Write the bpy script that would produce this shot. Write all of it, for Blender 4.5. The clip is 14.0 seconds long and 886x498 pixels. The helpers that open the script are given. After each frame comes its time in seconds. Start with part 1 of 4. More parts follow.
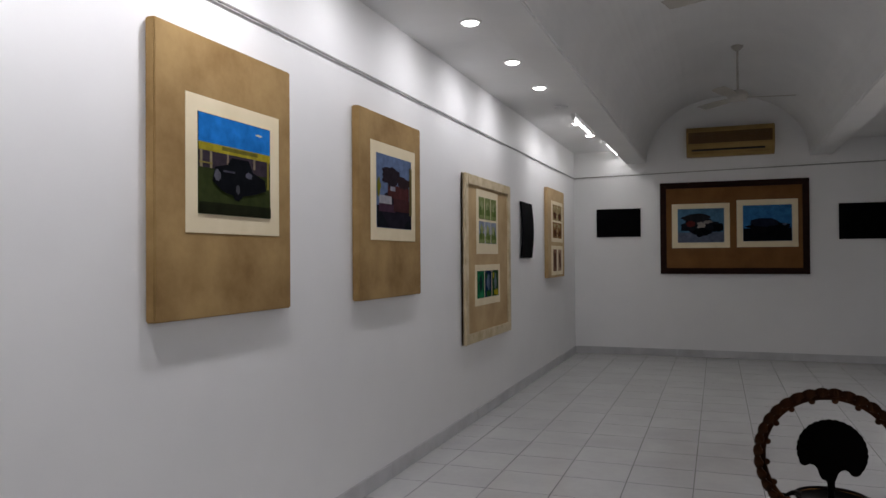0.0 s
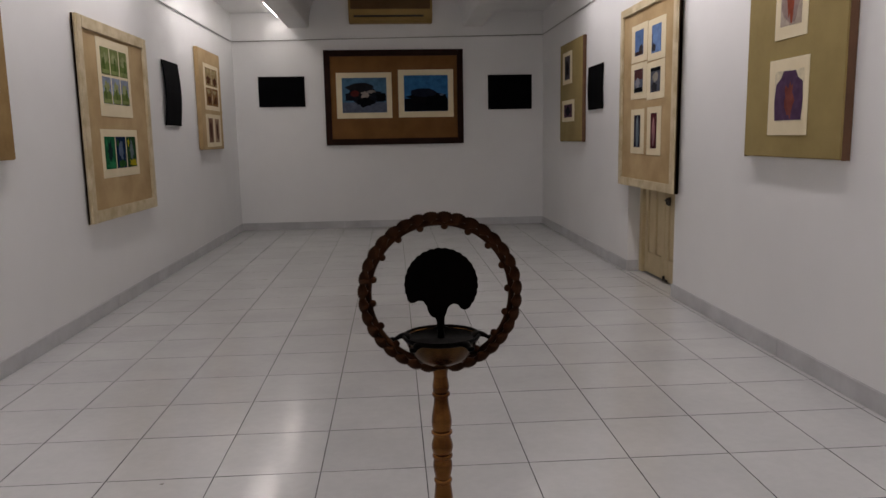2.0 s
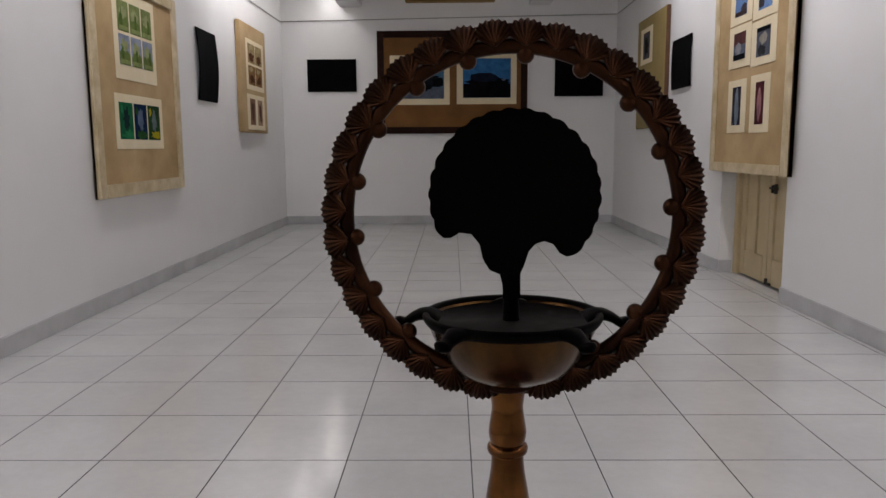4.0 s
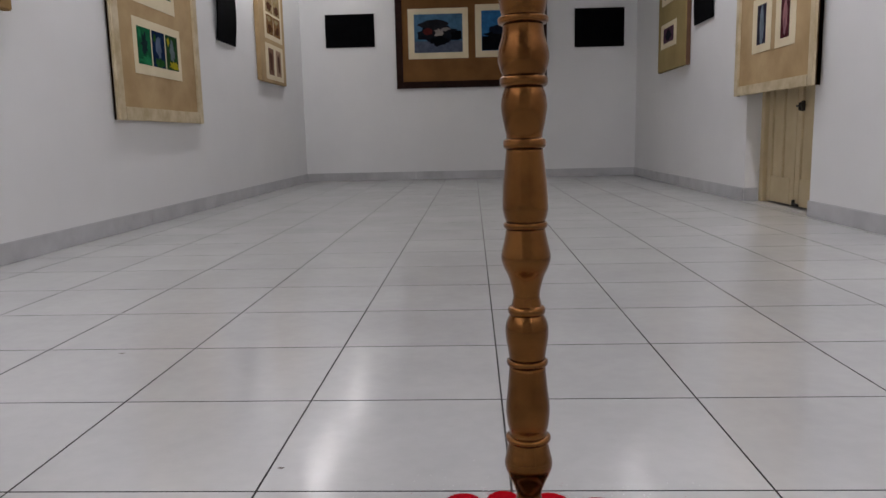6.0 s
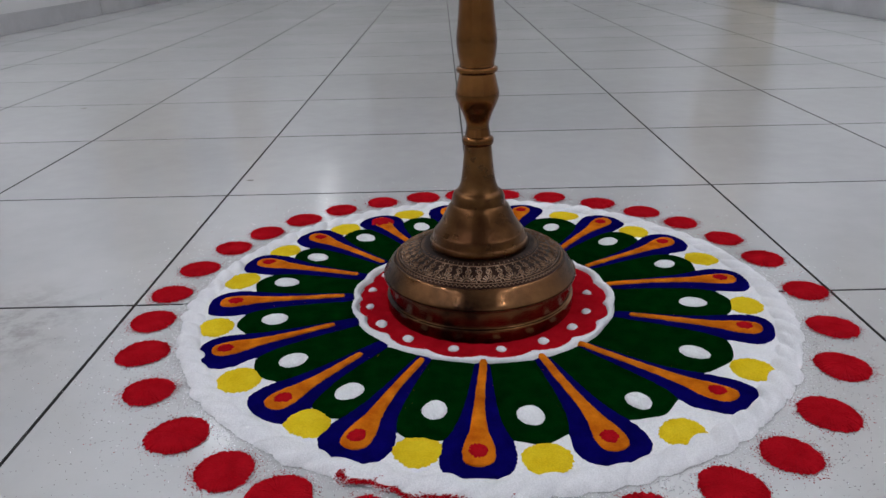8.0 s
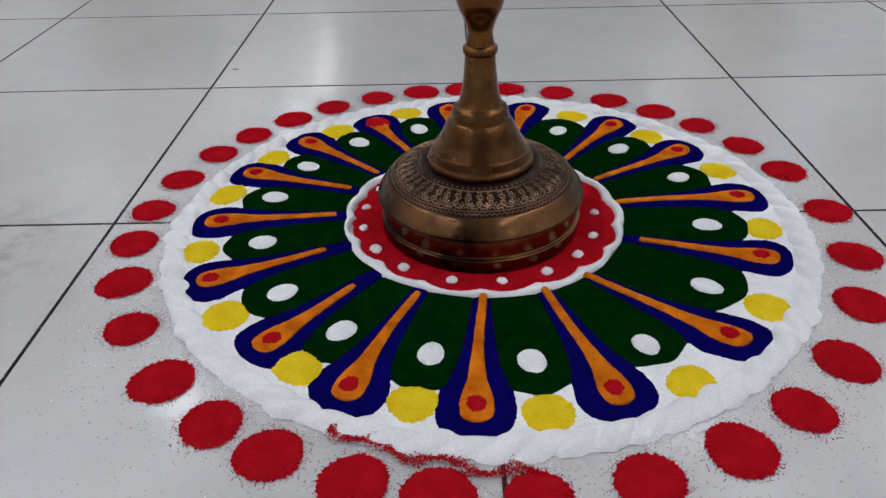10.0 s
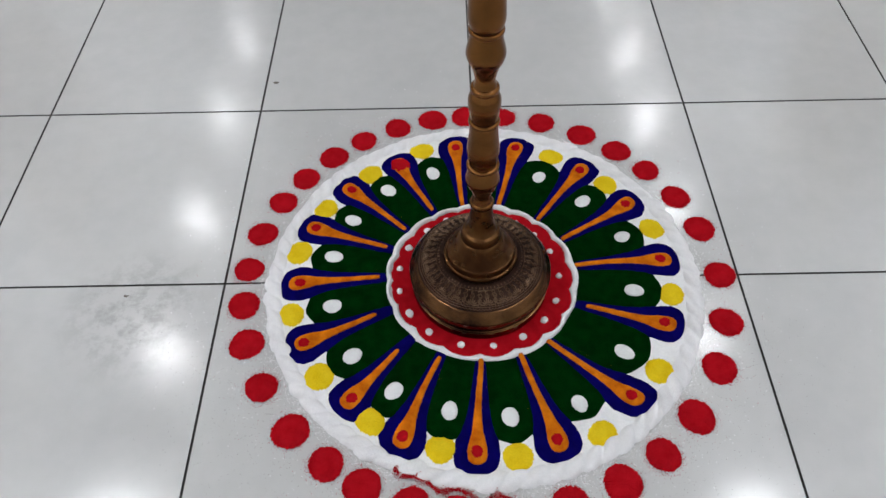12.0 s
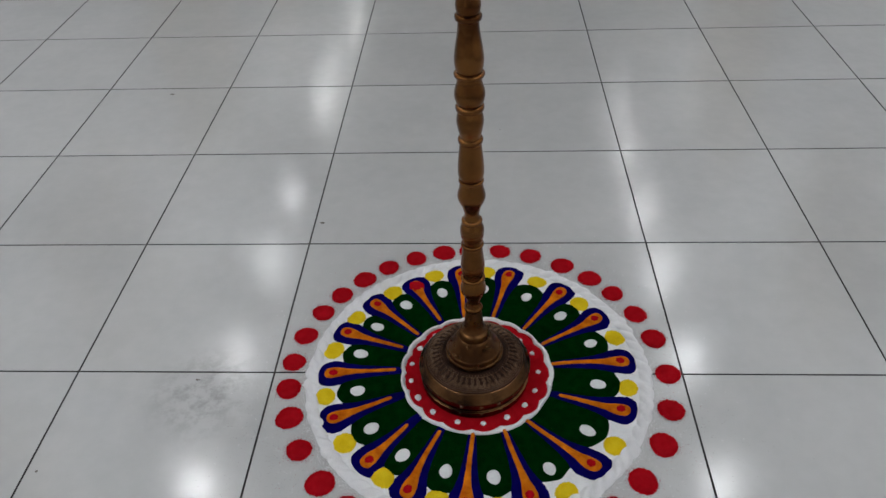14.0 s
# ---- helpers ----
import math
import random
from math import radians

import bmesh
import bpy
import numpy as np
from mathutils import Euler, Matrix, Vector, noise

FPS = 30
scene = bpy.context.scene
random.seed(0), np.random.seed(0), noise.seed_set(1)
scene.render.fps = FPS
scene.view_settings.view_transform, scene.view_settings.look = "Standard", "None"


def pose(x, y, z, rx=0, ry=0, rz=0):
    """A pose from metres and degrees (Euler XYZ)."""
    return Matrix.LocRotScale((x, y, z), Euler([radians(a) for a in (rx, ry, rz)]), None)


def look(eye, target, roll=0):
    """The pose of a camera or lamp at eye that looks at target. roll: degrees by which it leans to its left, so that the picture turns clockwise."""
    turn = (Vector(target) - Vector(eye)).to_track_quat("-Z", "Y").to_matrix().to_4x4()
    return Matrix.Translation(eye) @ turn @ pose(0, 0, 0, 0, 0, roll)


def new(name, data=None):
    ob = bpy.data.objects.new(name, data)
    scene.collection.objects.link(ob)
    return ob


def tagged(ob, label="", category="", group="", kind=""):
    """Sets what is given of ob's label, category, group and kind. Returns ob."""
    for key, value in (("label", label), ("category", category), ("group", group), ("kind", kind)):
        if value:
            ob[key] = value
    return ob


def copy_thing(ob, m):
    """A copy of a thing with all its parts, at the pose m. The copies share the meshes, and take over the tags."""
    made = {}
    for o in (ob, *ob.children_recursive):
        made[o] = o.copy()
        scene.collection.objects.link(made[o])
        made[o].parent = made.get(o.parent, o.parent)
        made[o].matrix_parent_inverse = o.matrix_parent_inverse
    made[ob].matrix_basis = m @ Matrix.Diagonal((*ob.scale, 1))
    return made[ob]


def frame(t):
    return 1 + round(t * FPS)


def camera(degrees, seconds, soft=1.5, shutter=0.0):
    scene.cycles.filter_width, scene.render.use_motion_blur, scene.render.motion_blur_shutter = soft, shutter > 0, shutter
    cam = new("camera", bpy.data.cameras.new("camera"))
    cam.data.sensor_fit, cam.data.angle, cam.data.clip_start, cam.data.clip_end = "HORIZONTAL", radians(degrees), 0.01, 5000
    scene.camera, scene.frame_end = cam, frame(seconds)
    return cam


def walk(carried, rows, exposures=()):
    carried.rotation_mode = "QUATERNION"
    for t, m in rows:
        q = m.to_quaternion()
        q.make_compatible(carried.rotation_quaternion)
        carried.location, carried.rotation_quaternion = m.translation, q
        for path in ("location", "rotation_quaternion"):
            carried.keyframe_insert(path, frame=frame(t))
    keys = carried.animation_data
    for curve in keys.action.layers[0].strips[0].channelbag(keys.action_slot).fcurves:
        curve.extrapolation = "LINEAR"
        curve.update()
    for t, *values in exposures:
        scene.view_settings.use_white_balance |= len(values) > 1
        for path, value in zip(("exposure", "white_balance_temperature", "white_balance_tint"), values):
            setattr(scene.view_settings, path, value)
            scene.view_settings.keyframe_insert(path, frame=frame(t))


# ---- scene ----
cam = camera(62.2, 14.0)
PATH = [
    (0, (-0.248, -1.938, 1.418), (-0.948, -0.065, 1.442), -0.4),
    (0.5, (-0.212, -1.956, 1.396), (-0.557, 0.013, 1.325), -1.1),
    (0.6, (-0.211, -1.933, 1.388), (-0.493, 0.044, 1.289), -0.6),
    (1, (-0.160, -1.926, 1.355), (-0.298, 0.064, 1.207), 0.1),
    (1.5, (-0.116, -1.751, 1.308), (-0.092, 0.236, 1.080), 0.2),
    (2, (-0.093, -1.465, 1.253), (0.036, 0.508, 0.952), -1.0),
    (2.2, (-0.080, -1.351, 1.227), (0.066, 0.618, 0.911), -1.2),
    (2.5, (-0.041, -1.188, 1.195), (0.043, 0.784, 0.873), -2.0),
    (3, (-0.009, -0.931, 1.158), (-0.043, 1.030, 0.765), -2.4),
    (3.2, (-0.024, -0.828, 1.135), (-0.057, 1.132, 0.738), -1.8),
    (5.3, (-0.067, -0.593, 0.695), (-0.094, 1.406, 0.671), 0.2),
    (5.5, (-0.063, -0.614, 0.642), (-0.105, 1.385, 0.595), -0.1),
    (5.6, (-0.061, -0.623, 0.615), (-0.131, 1.374, 0.522), -0.4),
    (6, (-0.052, -0.668, 0.543), (-0.137, 1.308, 0.241), -1.3),
    (6.5, (-0.044, -0.700, 0.494), (-0.120, 1.236, -0.003), -0.6),
    (7, (-0.041, -0.733, 0.435), (-0.063, 1.168, -0.186), -0.5),
    (7.5, (-0.041, -0.757, 0.392), (-0.060, 1.115, -0.312), -0.5),
    (8, (-0.038, -0.759, 0.378), (-0.049, 1.088, -0.391), -1.4),
    (8.5, (-0.035, -0.767, 0.365), (-0.048, 1.047, -0.477), -1.6),
    (8.7, (-0.031, -0.776, 0.369), (-0.049, 1.021, -0.507), -2.0),
    (10.8, (-0.035, -0.613, 0.524), (-0.030, 0.870, -0.817), -0.1),
    (11, (-0.034, -0.606, 0.610), (-0.009, 0.805, -0.807), 0.5),
    (11.5, (-0.052, -0.604, 0.821), (-0.012, 0.650, -0.736), 0.4),
    (12, (-0.051, -0.664, 0.937), (-0.063, 0.560, -0.645), -1.5),
    (12.5, (-0.039, -0.750, 1.020), (-0.071, 0.543, -0.506), -1.4),
    (13, (-0.021, -0.828, 1.074), (-0.088, 0.590, -0.334), -2.2),
    (13.5, (-0.003, -0.886, 1.098), (-0.087, 0.583, -0.256), -2.4),
    (14, (0.005, -0.947, 1.118), (-0.090, 0.581, -0.170), -2.5),
]
EXPOSURES = [(0, -1.06, 6550, 12), (1, -1.08, 7000, 15), (1.5, -1.1, 7150, 16), (2, -0.88, 7050, 16), (3, -0.70, 6850, 15), (5.5, -0.27, 6600, 14), (6.5, -0.62, 6450, 13),
             (7.5, -0.58, 6200, 11), (8, -0.42, 6120, 10), (8.5, -0.33, 6080, 9), (11, -0.27, 6320, 9), (12.5, -0.14, 6400, 6), (14, -0.69, 6380, 6)]
walk(cam, [(t, look(eye, aim, roll)) for t, eye, aim, roll in PATH], EXPOSURES)

# ---- light ----
world = bpy.data.worlds.new("world")
world.use_nodes = True
world.node_tree.nodes["Background"].inputs[0].default_value = (0.6, 0.7, 0.9, 1)
world.node_tree.nodes["Background"].inputs[1].default_value = 0.02
scene.world = world

XL, XR, YB, YF = -2.24, 2.045, 9.0, -4.0       # left, right, far and rear walls
CEIL = 2.96                                      # flat ceiling strips beside the beams
# downlights: x, y, watts; those at the far end burn weaker
# Rows below y = 0 are out of view, added to light the near end.
LAMPS_L = [(-1.745, y, w) for y, w in ((-2.8, 14), (-1.7, 18), (-0.6, 22), (0.5, 20), (1.55, 8), (2.61, 7.5), (3.66, 8.5), (4.6, 8), (6.5, 6.5), (7.42, 5))]
LAMPS_R = [(1.48, y, w) for y, w in ((-2.8, 10), (-1.7, 12), (-0.6, 15), (0.5, 14), (1.6, 6), (2.6, 9), (3.5, 11), (4.36, 10.5), (5.3, 8.5), (6.25, 7))]
LEVEL = 3.7


def lamp_spot(x, y, z, watts):
    """A downlight tipped towards the wall beside it."""
    data = bpy.data.lights.new("downlight_lamp", "SPOT")
    data.spot_size, data.spot_blend = radians(165), 1.0
    data.shadow_soft_size, data.energy = 0.05, watts
    data.color = (0.985, 0.98, 1.03)
    ob = new("downlight_lamp", data)
    ob.matrix_world = pose(x, y, z, 0, 27 if x < 0 else -27, 0)
    return ob


for lx, ly, lw in LAMPS_L + LAMPS_R:
    lamp_spot(lx, ly, CEIL - 0.05, lw * LEVEL)
TUBES = ((-1.68, 6.5), (-1.60, 8.36))
for tx, ty in TUBES:
    tube_data = bpy.data.lights.new("tube_lamp", "AREA")
    tube_data.shape, tube_data.size, tube_data.size_y, tube_data.energy = "RECTANGLE", 0.03, 1.1, 3
    new("tube_lamp", tube_data).matrix_world = pose(tx, ty, CEIL - 0.085)


# ---- materials ----
class Mat:
    """A node material with a few short cuts."""

    def __init__(self, name, rough=0.5, metal=0.0, spec=0.5):
        self.m = bpy.data.materials.new(name)
        self.m.use_nodes = True
        self.t = self.m.node_tree
        self.b = self.t.nodes["Principled BSDF"]
        self.b.inputs["Roughness"].default_value = rough
        self.b.inputs["Metallic"].default_value = metal
        self.b.inputs["Specular IOR Level"].default_value = spec
        self.co = self.t.nodes.new("ShaderNodeTexCoord").outputs["Object"]

    def node(self, kind, **inputs):
        n = self.t.nodes.new(kind)
        for k, v in inputs.items():
            n.inputs[k].default_value = v
        return n

    def link(self, a, b):
        self.t.links.new(a, b)

    def noise(self, scale, detail=4.0, rough=0.55, stretch=None, world=False):
        n = self.node("ShaderNodeTexNoise", Scale=scale, Detail=detail, Roughness=rough)
        src = self.co
        if world:
            src = self.t.nodes.new("ShaderNodeNewGeometry").outputs["Position"]
        if stretch:
            mp = self.t.nodes.new("ShaderNodeMapping")
            mp.inputs["Scale"].default_value = stretch
            self.link(src, mp.inputs["Vector"])
            src = mp.outputs["Vector"]
        self.link(src, n.inputs["Vector"])
        return n.outputs["Fac"]

    def ramp(self, fac, stops):
        r = self.t.nodes.new("ShaderNodeValToRGB")
        while len(r.color_ramp.elements) < len(stops):
            r.color_ramp.elements.new(0.5)
        for e, (p, c) in zip(r.color_ramp.elements, stops):
            e.position, e.color = p, (*c, 1)
        self.link(fac, r.inputs["Fac"])
        return r.outputs["Color"]

    def mix(self, fac, a, b, mode="MIX"):
        n = self.t.nodes.new("ShaderNodeMix")
        n.data_type, n.blend_type = "RGBA", mode
        for src, sock in ((fac, n.inputs["Factor"]), (a, n.inputs[6]), (b, n.inputs[7])):
            if hasattr(src, "is_output"):
                self.link(src, sock)
            elif isinstance(src, (int, float)):
                sock.default_value = src
            else:
                sock.default_value = (*src, 1)
        return n.outputs[2]

    def colour(self, c):
        if hasattr(c, "is_output"):
            self.link(c, self.b.inputs["Base Color"])
        else:
            self.b.inputs["Base Color"].default_value = (*c, 1)
        return self

    def rough(self, fac, lo, hi):
        n = self.node("ShaderNodeMapRange", **{"To Min": lo, "To Max": hi})
        self.link(fac, n.inputs["Value"])
        self.link(n.outputs["Result"], self.b.inputs["Roughness"])

    def bump(self, fac, strength, distance):
        n = self.node("ShaderNodeBump", Strength=strength, Distance=distance)
        self.link(fac, n.inputs["Height"])
        self.link(n.outputs["Normal"], self.b.inputs["Normal"])


def two_tone(name, a, b, scale, rough=0.6, bump=0.0, dist=0.001, stretch=None, metal=0.0, spec=0.3, fine=None):
    k = Mat(name, rough, metal, spec)
    f = k.noise(scale, 5, 0.6, stretch)
    k.colour(k.ramp(f, [(0.3, a), (0.7, b)]))
    if bump:
        k.bump(k.noise(fine or scale * 6, 4), bump, dist)
    return k.m


def plaster():
    k = Mat("white_wall_paint", 0.55)
    big, fine = k.noise(0.9, 4), k.noise(60, 3)
    k.colour(k.ramp(big, [(0.3, (0.78, 0.78, 0.78)), (0.7, (0.84, 0.84, 0.835))]))
    k.bump(fine, 0.12, 0.002)
    return k.m


def tile_mat():
    k = Mat("polished_white_floor_tile", 0.12, 0.0, 0.75)
    info = k.t.nodes.new("ShaderNodeObjectInfo")
    big, fine = k.noise(2.2, 6, 0.6, world=True), k.noise(26, 4, world=True)
    base = k.ramp(big, [(0.3, (0.47, 0.475, 0.472)), (0.7, (0.55, 0.553, 0.547))])
    base = k.mix(0.12, base, k.ramp(fine, [(0.35, (0.42, 0.425, 0.422)), (0.65, (0.59, 0.592, 0.587))]))
    tone = k.ramp(info.outputs["Random"], [(0.0, (0.96, 0.96, 0.96)), (1.0, (1.0, 1.0, 1.0))])
    base = k.mix(1.0, base, tone, "MULTIPLY")
    # a scuffed dirty patch beside the floor design
    pos = k.t.nodes.new("ShaderNodeNewGeometry").outputs["Position"]
    far = k.node("ShaderNodeVectorMath")
    far.operation = "DISTANCE"
    far.inputs[1].default_value = (-0.53, -0.05, 0.0)
    k.link(pos, far.inputs[0])
    near = k.node("ShaderNodeMapRange", **{"From Min": 0.02, "From Max": 0.13, "To Min": 0.5, "To Max": 0.0})
    k.link(far.outputs["Value"], near.inputs["Value"])
    blot = k.node("ShaderNodeMath")
    blot.operation = "MULTIPLY"
    k.link(near.outputs["Result"], blot.inputs[0])
    k.link(k.ramp(k.noise(28, 6, 0.7, world=True), [(0.45, (0, 0, 0)), (0.6, (1, 1, 1))]), blot.inputs[1])
    k.colour(k.mix(blot.outputs[0], base, (0.20, 0.19, 0.18)))
    k.rough(k.noise(5, 3, world=True), 0.135, 0.2)
    k.bump(k.noise(3.5, 2, world=True), 0.018, 0.004)
    return k.m


def brass(name, dark, light, rough_lo, rough_hi, blotch=9, stretch=None):
    k = Mat(name, 0.35, 0.96)
    f, g = k.noise(blotch, 5, 0.6, stretch), k.noise(70, 3)
    k.colour(k.mix(k.ramp(f, [(0.38, (0, 0, 0)), (0.66, (1, 1, 1))]), dark, light))
    k.rough(g, rough_lo, rough_hi)
    k.bump(g, 0.05, 0.0005)
    return k.m


def powder(name, a, b):
    k = Mat(name, 1.0, 0.0, 0.0)
    f, g = k.noise(60, 4, world=True), k.noise(900, 2, world=True)
    c = k.ramp(f, [(0.3, a), (0.7, b)])
    k.colour(k.mix(0.3, c, k.mix(1.0, c, k.ramp(g, [(0.35, (0.45, 0.45, 0.45)), (0.65, (1, 1, 1))]), "MULTIPLY")))
    k.bump(g, 0.6, 0.0012)
    return k.m


def glow(name, colour, strength):
    k = Mat(name)
    k.b.inputs["Emission Color"].default_value = (*colour, 1)
    k.b.inputs["Emission Strength"].default_value = strength
    return k.m


WALL = plaster()
CEILING = two_tone("white_ceiling_paint", (0.76, 0.76, 0.76), (0.82, 0.82, 0.815), 1.3, 0.7, 0.08, 0.002, fine=50)
TILE = tile_mat()
GROUT = two_tone("dark_tile_joint", (0.03, 0.03, 0.03), (0.10, 0.097, 0.093), 2, 0.9)
SKIRT = two_tone("grey_marble_skirting", (0.44, 0.44, 0.45), (0.58, 0.58, 0.59), 3.5, 0.3, 0.05, 0.001)
KHAKI = two_tone("tan_board_cloth", (0.205, 0.118, 0.040), (0.43, 0.285, 0.122), 2.6, 0.9, 0.25, 0.0015, fine=240)
KRAFT = two_tone("pale_board_cloth", (0.38, 0.255, 0.12), (0.56, 0.405, 0.22), 2.4, 0.9, 0.25, 0.0015, fine=240)
OLIVE = two_tone("olive_board_cloth", (0.26, 0.19, 0.072), (0.36, 0.27, 0.11), 2.2, 0.85, 0.25, 0.0015, fine=240)
RUST = two_tone("brown_board_cloth", (0.15, 0.062, 0.015), (0.22, 0.10, 0.028), 3.0, 0.8, 0.25, 0.0015, fine=240)
CREAM = two_tone("cream_frame_paint", (0.46, 0.36, 0.20), (0.72, 0.62, 0.44), 7, 0.55, 0.15, 0.001)
MAT = two_tone("cream_mount_card", (0.72, 0.62, 0.42), (0.80, 0.70, 0.50), 5, 0.85, 0.1, 0.0006)
DARKWOOD = two_tone("dark_stained_wood", (0.012, 0.004, 0.003), (0.03, 0.010, 0.006), 7, 0.6, 0.2, 0.001, (1, 1, 8), spec=0.12)
SIDEWOOD = two_tone("brown_board_edge", (0.09, 0.045, 0.025), (0.15, 0.075, 0.04), 6, 0.7, 0.2, 0.001)
BLACK = two_tone("black_panel_cloth", (0.0012, 0.0012, 0.0016), (0.003, 0.003, 0.004), 8, 0.9, 0.1, 0.001, spec=0.06)
DOORPAINT = two_tone("cream_door_paint", (0.58, 0.46, 0.27), (0.68, 0.56, 0.35), 4, 0.5, 0.12, 0.001)
RODMAT = two_tone("grey_metal_rail", (0.34, 0.33, 0.32), (0.46, 0.45, 0.43), 12, 0.45, metal=0.3)
STEEL = two_tone("dark_iron", (0.04, 0.035, 0.03), (0.09, 0.08, 0.07), 30, 0.5, metal=0.7)
# Yellowed white plastic, with the shade below the vault put into both colours.
ACPLASTIC = two_tone("yellowed_shaded_plastic", (0.27, 0.165, 0.05), (0.36, 0.235, 0.08), 3, 0.5)
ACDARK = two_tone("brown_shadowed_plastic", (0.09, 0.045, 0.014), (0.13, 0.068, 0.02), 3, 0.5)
FANPAINT = two_tone("grey_fan_enamel", (0.42, 0.40, 0.36), (0.50, 0.48, 0.44), 6, 0.4)
BULB = glow("downlight_glow", (1.0, 0.98, 0.96), 25)
TUBE = glow("tube_glow", (1.0, 0.99, 0.98), 14)
TRIM = two_tone("white_trim", (0.7, 0.7, 0.7), (0.76, 0.76, 0.76), 8, 0.4)
BRONZE = brass("brown_brass", (0.085, 0.031, 0.009), (0.25, 0.108, 0.031), 0.13, 0.26)
# Darker copy of the post's brass; some of the backlighting is in this colour.
BRONZE_DARK = brass("backlit_brown_bronze", (0.011, 0.0041, 0.002), (0.055, 0.021, 0.009), 0.28, 0.45)
# Dark patina, pushed to near-black so the colour holds the backlit silhouette.
BRONZE_BLACK = brass("silhouette_black_bronze", (0.0008, 0.0006, 0.0005), (0.003, 0.002, 0.0016), 0.6, 0.8)
BELL_BRASS = brass("dull_bell_brass", (0.06, 0.024, 0.009), (0.19, 0.090, 0.030), 0.22, 0.36, 14)
BOWL_BRASS = brass("dull_bowl_brass", (0.022, 0.009, 0.004), (0.115, 0.058, 0.018), 0.16, 0.32, 14, (1, 1, 0.35))
BASE_BRASS = brass("stained_base_brass", (0.014, 0.006, 0.004), (0.20, 0.095, 0.038), 0.12, 0.30, 13)
EMBOSS = brass("blackened_band_brass", (0.016, 0.008, 0.006), (0.045, 0.022, 0.014), 0.35, 0.55, 20)
EMBOSS_TOP = brass("worn_band_brass", (0.10, 0.056, 0.032), (0.27, 0.175, 0.11), 0.25, 0.4, 20)
P_WHITE = powder("white_powder", (0.80, 0.80, 0.81), (0.87, 0.87, 0.88))
P_RED = powder("red_powder", (0.34, 0.004, 0.009), (0.43, 0.007, 0.014))
P_BLUE = powder("blue_powder", (0.0022, 0.0012, 0.065), (0.004, 0.0022, 0.105))
P_GREEN = powder("green_powder", (0.0006, 0.013, 0.0015), (0.0010, 0.022, 0.0026))
P_ORANGE = powder("orange_powder", (0.42, 0.09, 0.004), (0.72, 0.21, 0.008))
P_YELLOW = powder("yellow_powder", (0.72, 0.50, 0.01), (0.80, 0.60, 0.02))
DIRT = two_tone("floor_dirt", (0.10, 0.09, 0.08), (0.2, 0.18, 0.16), 50, 0.9)


# ---- mesh helpers ----
def part(name, bm, material, parent=None, label="", smooth=False):
    """One mesh object from a bmesh; material may be a list."""
    me = bpy.data.meshes.new(name)
    bm.to_mesh(me)
    bm.free()
    for m in (material if isinstance(material, (list, tuple)) else [material]):
        me.materials.append(m)
    if smooth:
        me.polygons.foreach_set("use_smooth", [True] * len(me.polygons))
    ob = new(name, me)
    if parent is not None:
        ob.parent = parent
    if label:
        ob["label"] = label
    return ob


def empty(name, label, category, m=None, group="", kind=""):
    ob = new(name)
    ob.empty_display_size = 0.1
    if m is not None:
        ob.matrix_world = m
    return tagged(ob, label, category, group, kind)


def box(x0, x1, y0, y1, z0, z1, bevel=0.0, bm=None, segs=2):
    out = bm or bmesh.new()
    bm = bmesh.new() if bevel else out
    vs = [bm.verts.new((x, y, z)) for x in (x0, x1) for y in (y0, y1) for z in (z0, z1)]
    for f in ((0, 1, 3, 2), (4, 6, 7, 5), (0, 4, 5, 1), (2, 3, 7, 6), (0, 2, 6, 4), (1, 5, 7, 3)):
        bm.faces.new([vs[i] for i in f])
    bmesh.ops.recalc_face_normals(bm, faces=bm.faces)
    if bevel:
        bmesh.ops.bevel(bm, geom=list(bm.edges), offset=bevel, segments=segs, affect="EDGES")
        if out is not bm:
            me = bpy.data.meshes.new("tmp")
            bm.to_mesh(me)
            bm.free()
            out.from_mesh(me)
            bpy.data.meshes.remove(me)
    return out


def lathe(profile, n=48, cap=True):
    """Revolve (z, r) pairs round the z axis."""
    bm = bmesh.new()
    rings = []
    for z, r in profile:
        rings.append([bm.verts.new((r * math.cos(2 * math.pi * i / n), r * math.sin(2 * math.pi * i / n), z)) for i in range(n)])
    for a, b in zip(rings, rings[1:]):
        for i in range(n):
            bm.faces.new((a[i], a[(i + 1) % n], b[(i + 1) % n], b[i]))
    if cap:
        bm.faces.new(rings[0])
        bm.faces.new(rings[-1])
    bmesh.ops.recalc_face_normals(bm, faces=bm.faces)
    return bm


def smooth_profile(pts, k=4):
    """Catmull-Rom through (z, r) pairs."""
    out = []
    for i in range(len(pts) - 1):
        p0, p1, p2, p3 = pts[max(i - 1, 0)], pts[i], pts[i + 1], pts[min(i + 2, len(pts) - 1)]
        for s in range(k):
            t = s / k
            out.append(tuple(0.5 * (2 * b + (c - a) * t + (2 * a - 5 * b + 4 * c - d) * t * t + (3 * b - a - 3 * c + d) * t ** 3)
                             for a, b, c, d in zip(p0, p1, p2, p3)))
    return out + [pts[-1]]


def rod(a, b, r, n=12):
    bm = lathe([(0, r), ((Vector(b) - Vector(a)).length, r)], n)
    bm.transform(Matrix.Translation(a) @ (Vector(b) - Vector(a)).to_track_quat("Z", "Y").to_matrix().to_4x4())
    return bm


# ---- room ----
T_WALL = 0.25
DOOR_Y0, DOOR_Y1, DOOR_H = 4.0, 5.12, 2.08


def structure(name, bm, mat, label, category="wall"):
    return tagged(part(name, bm, mat), label, category, kind="structure")


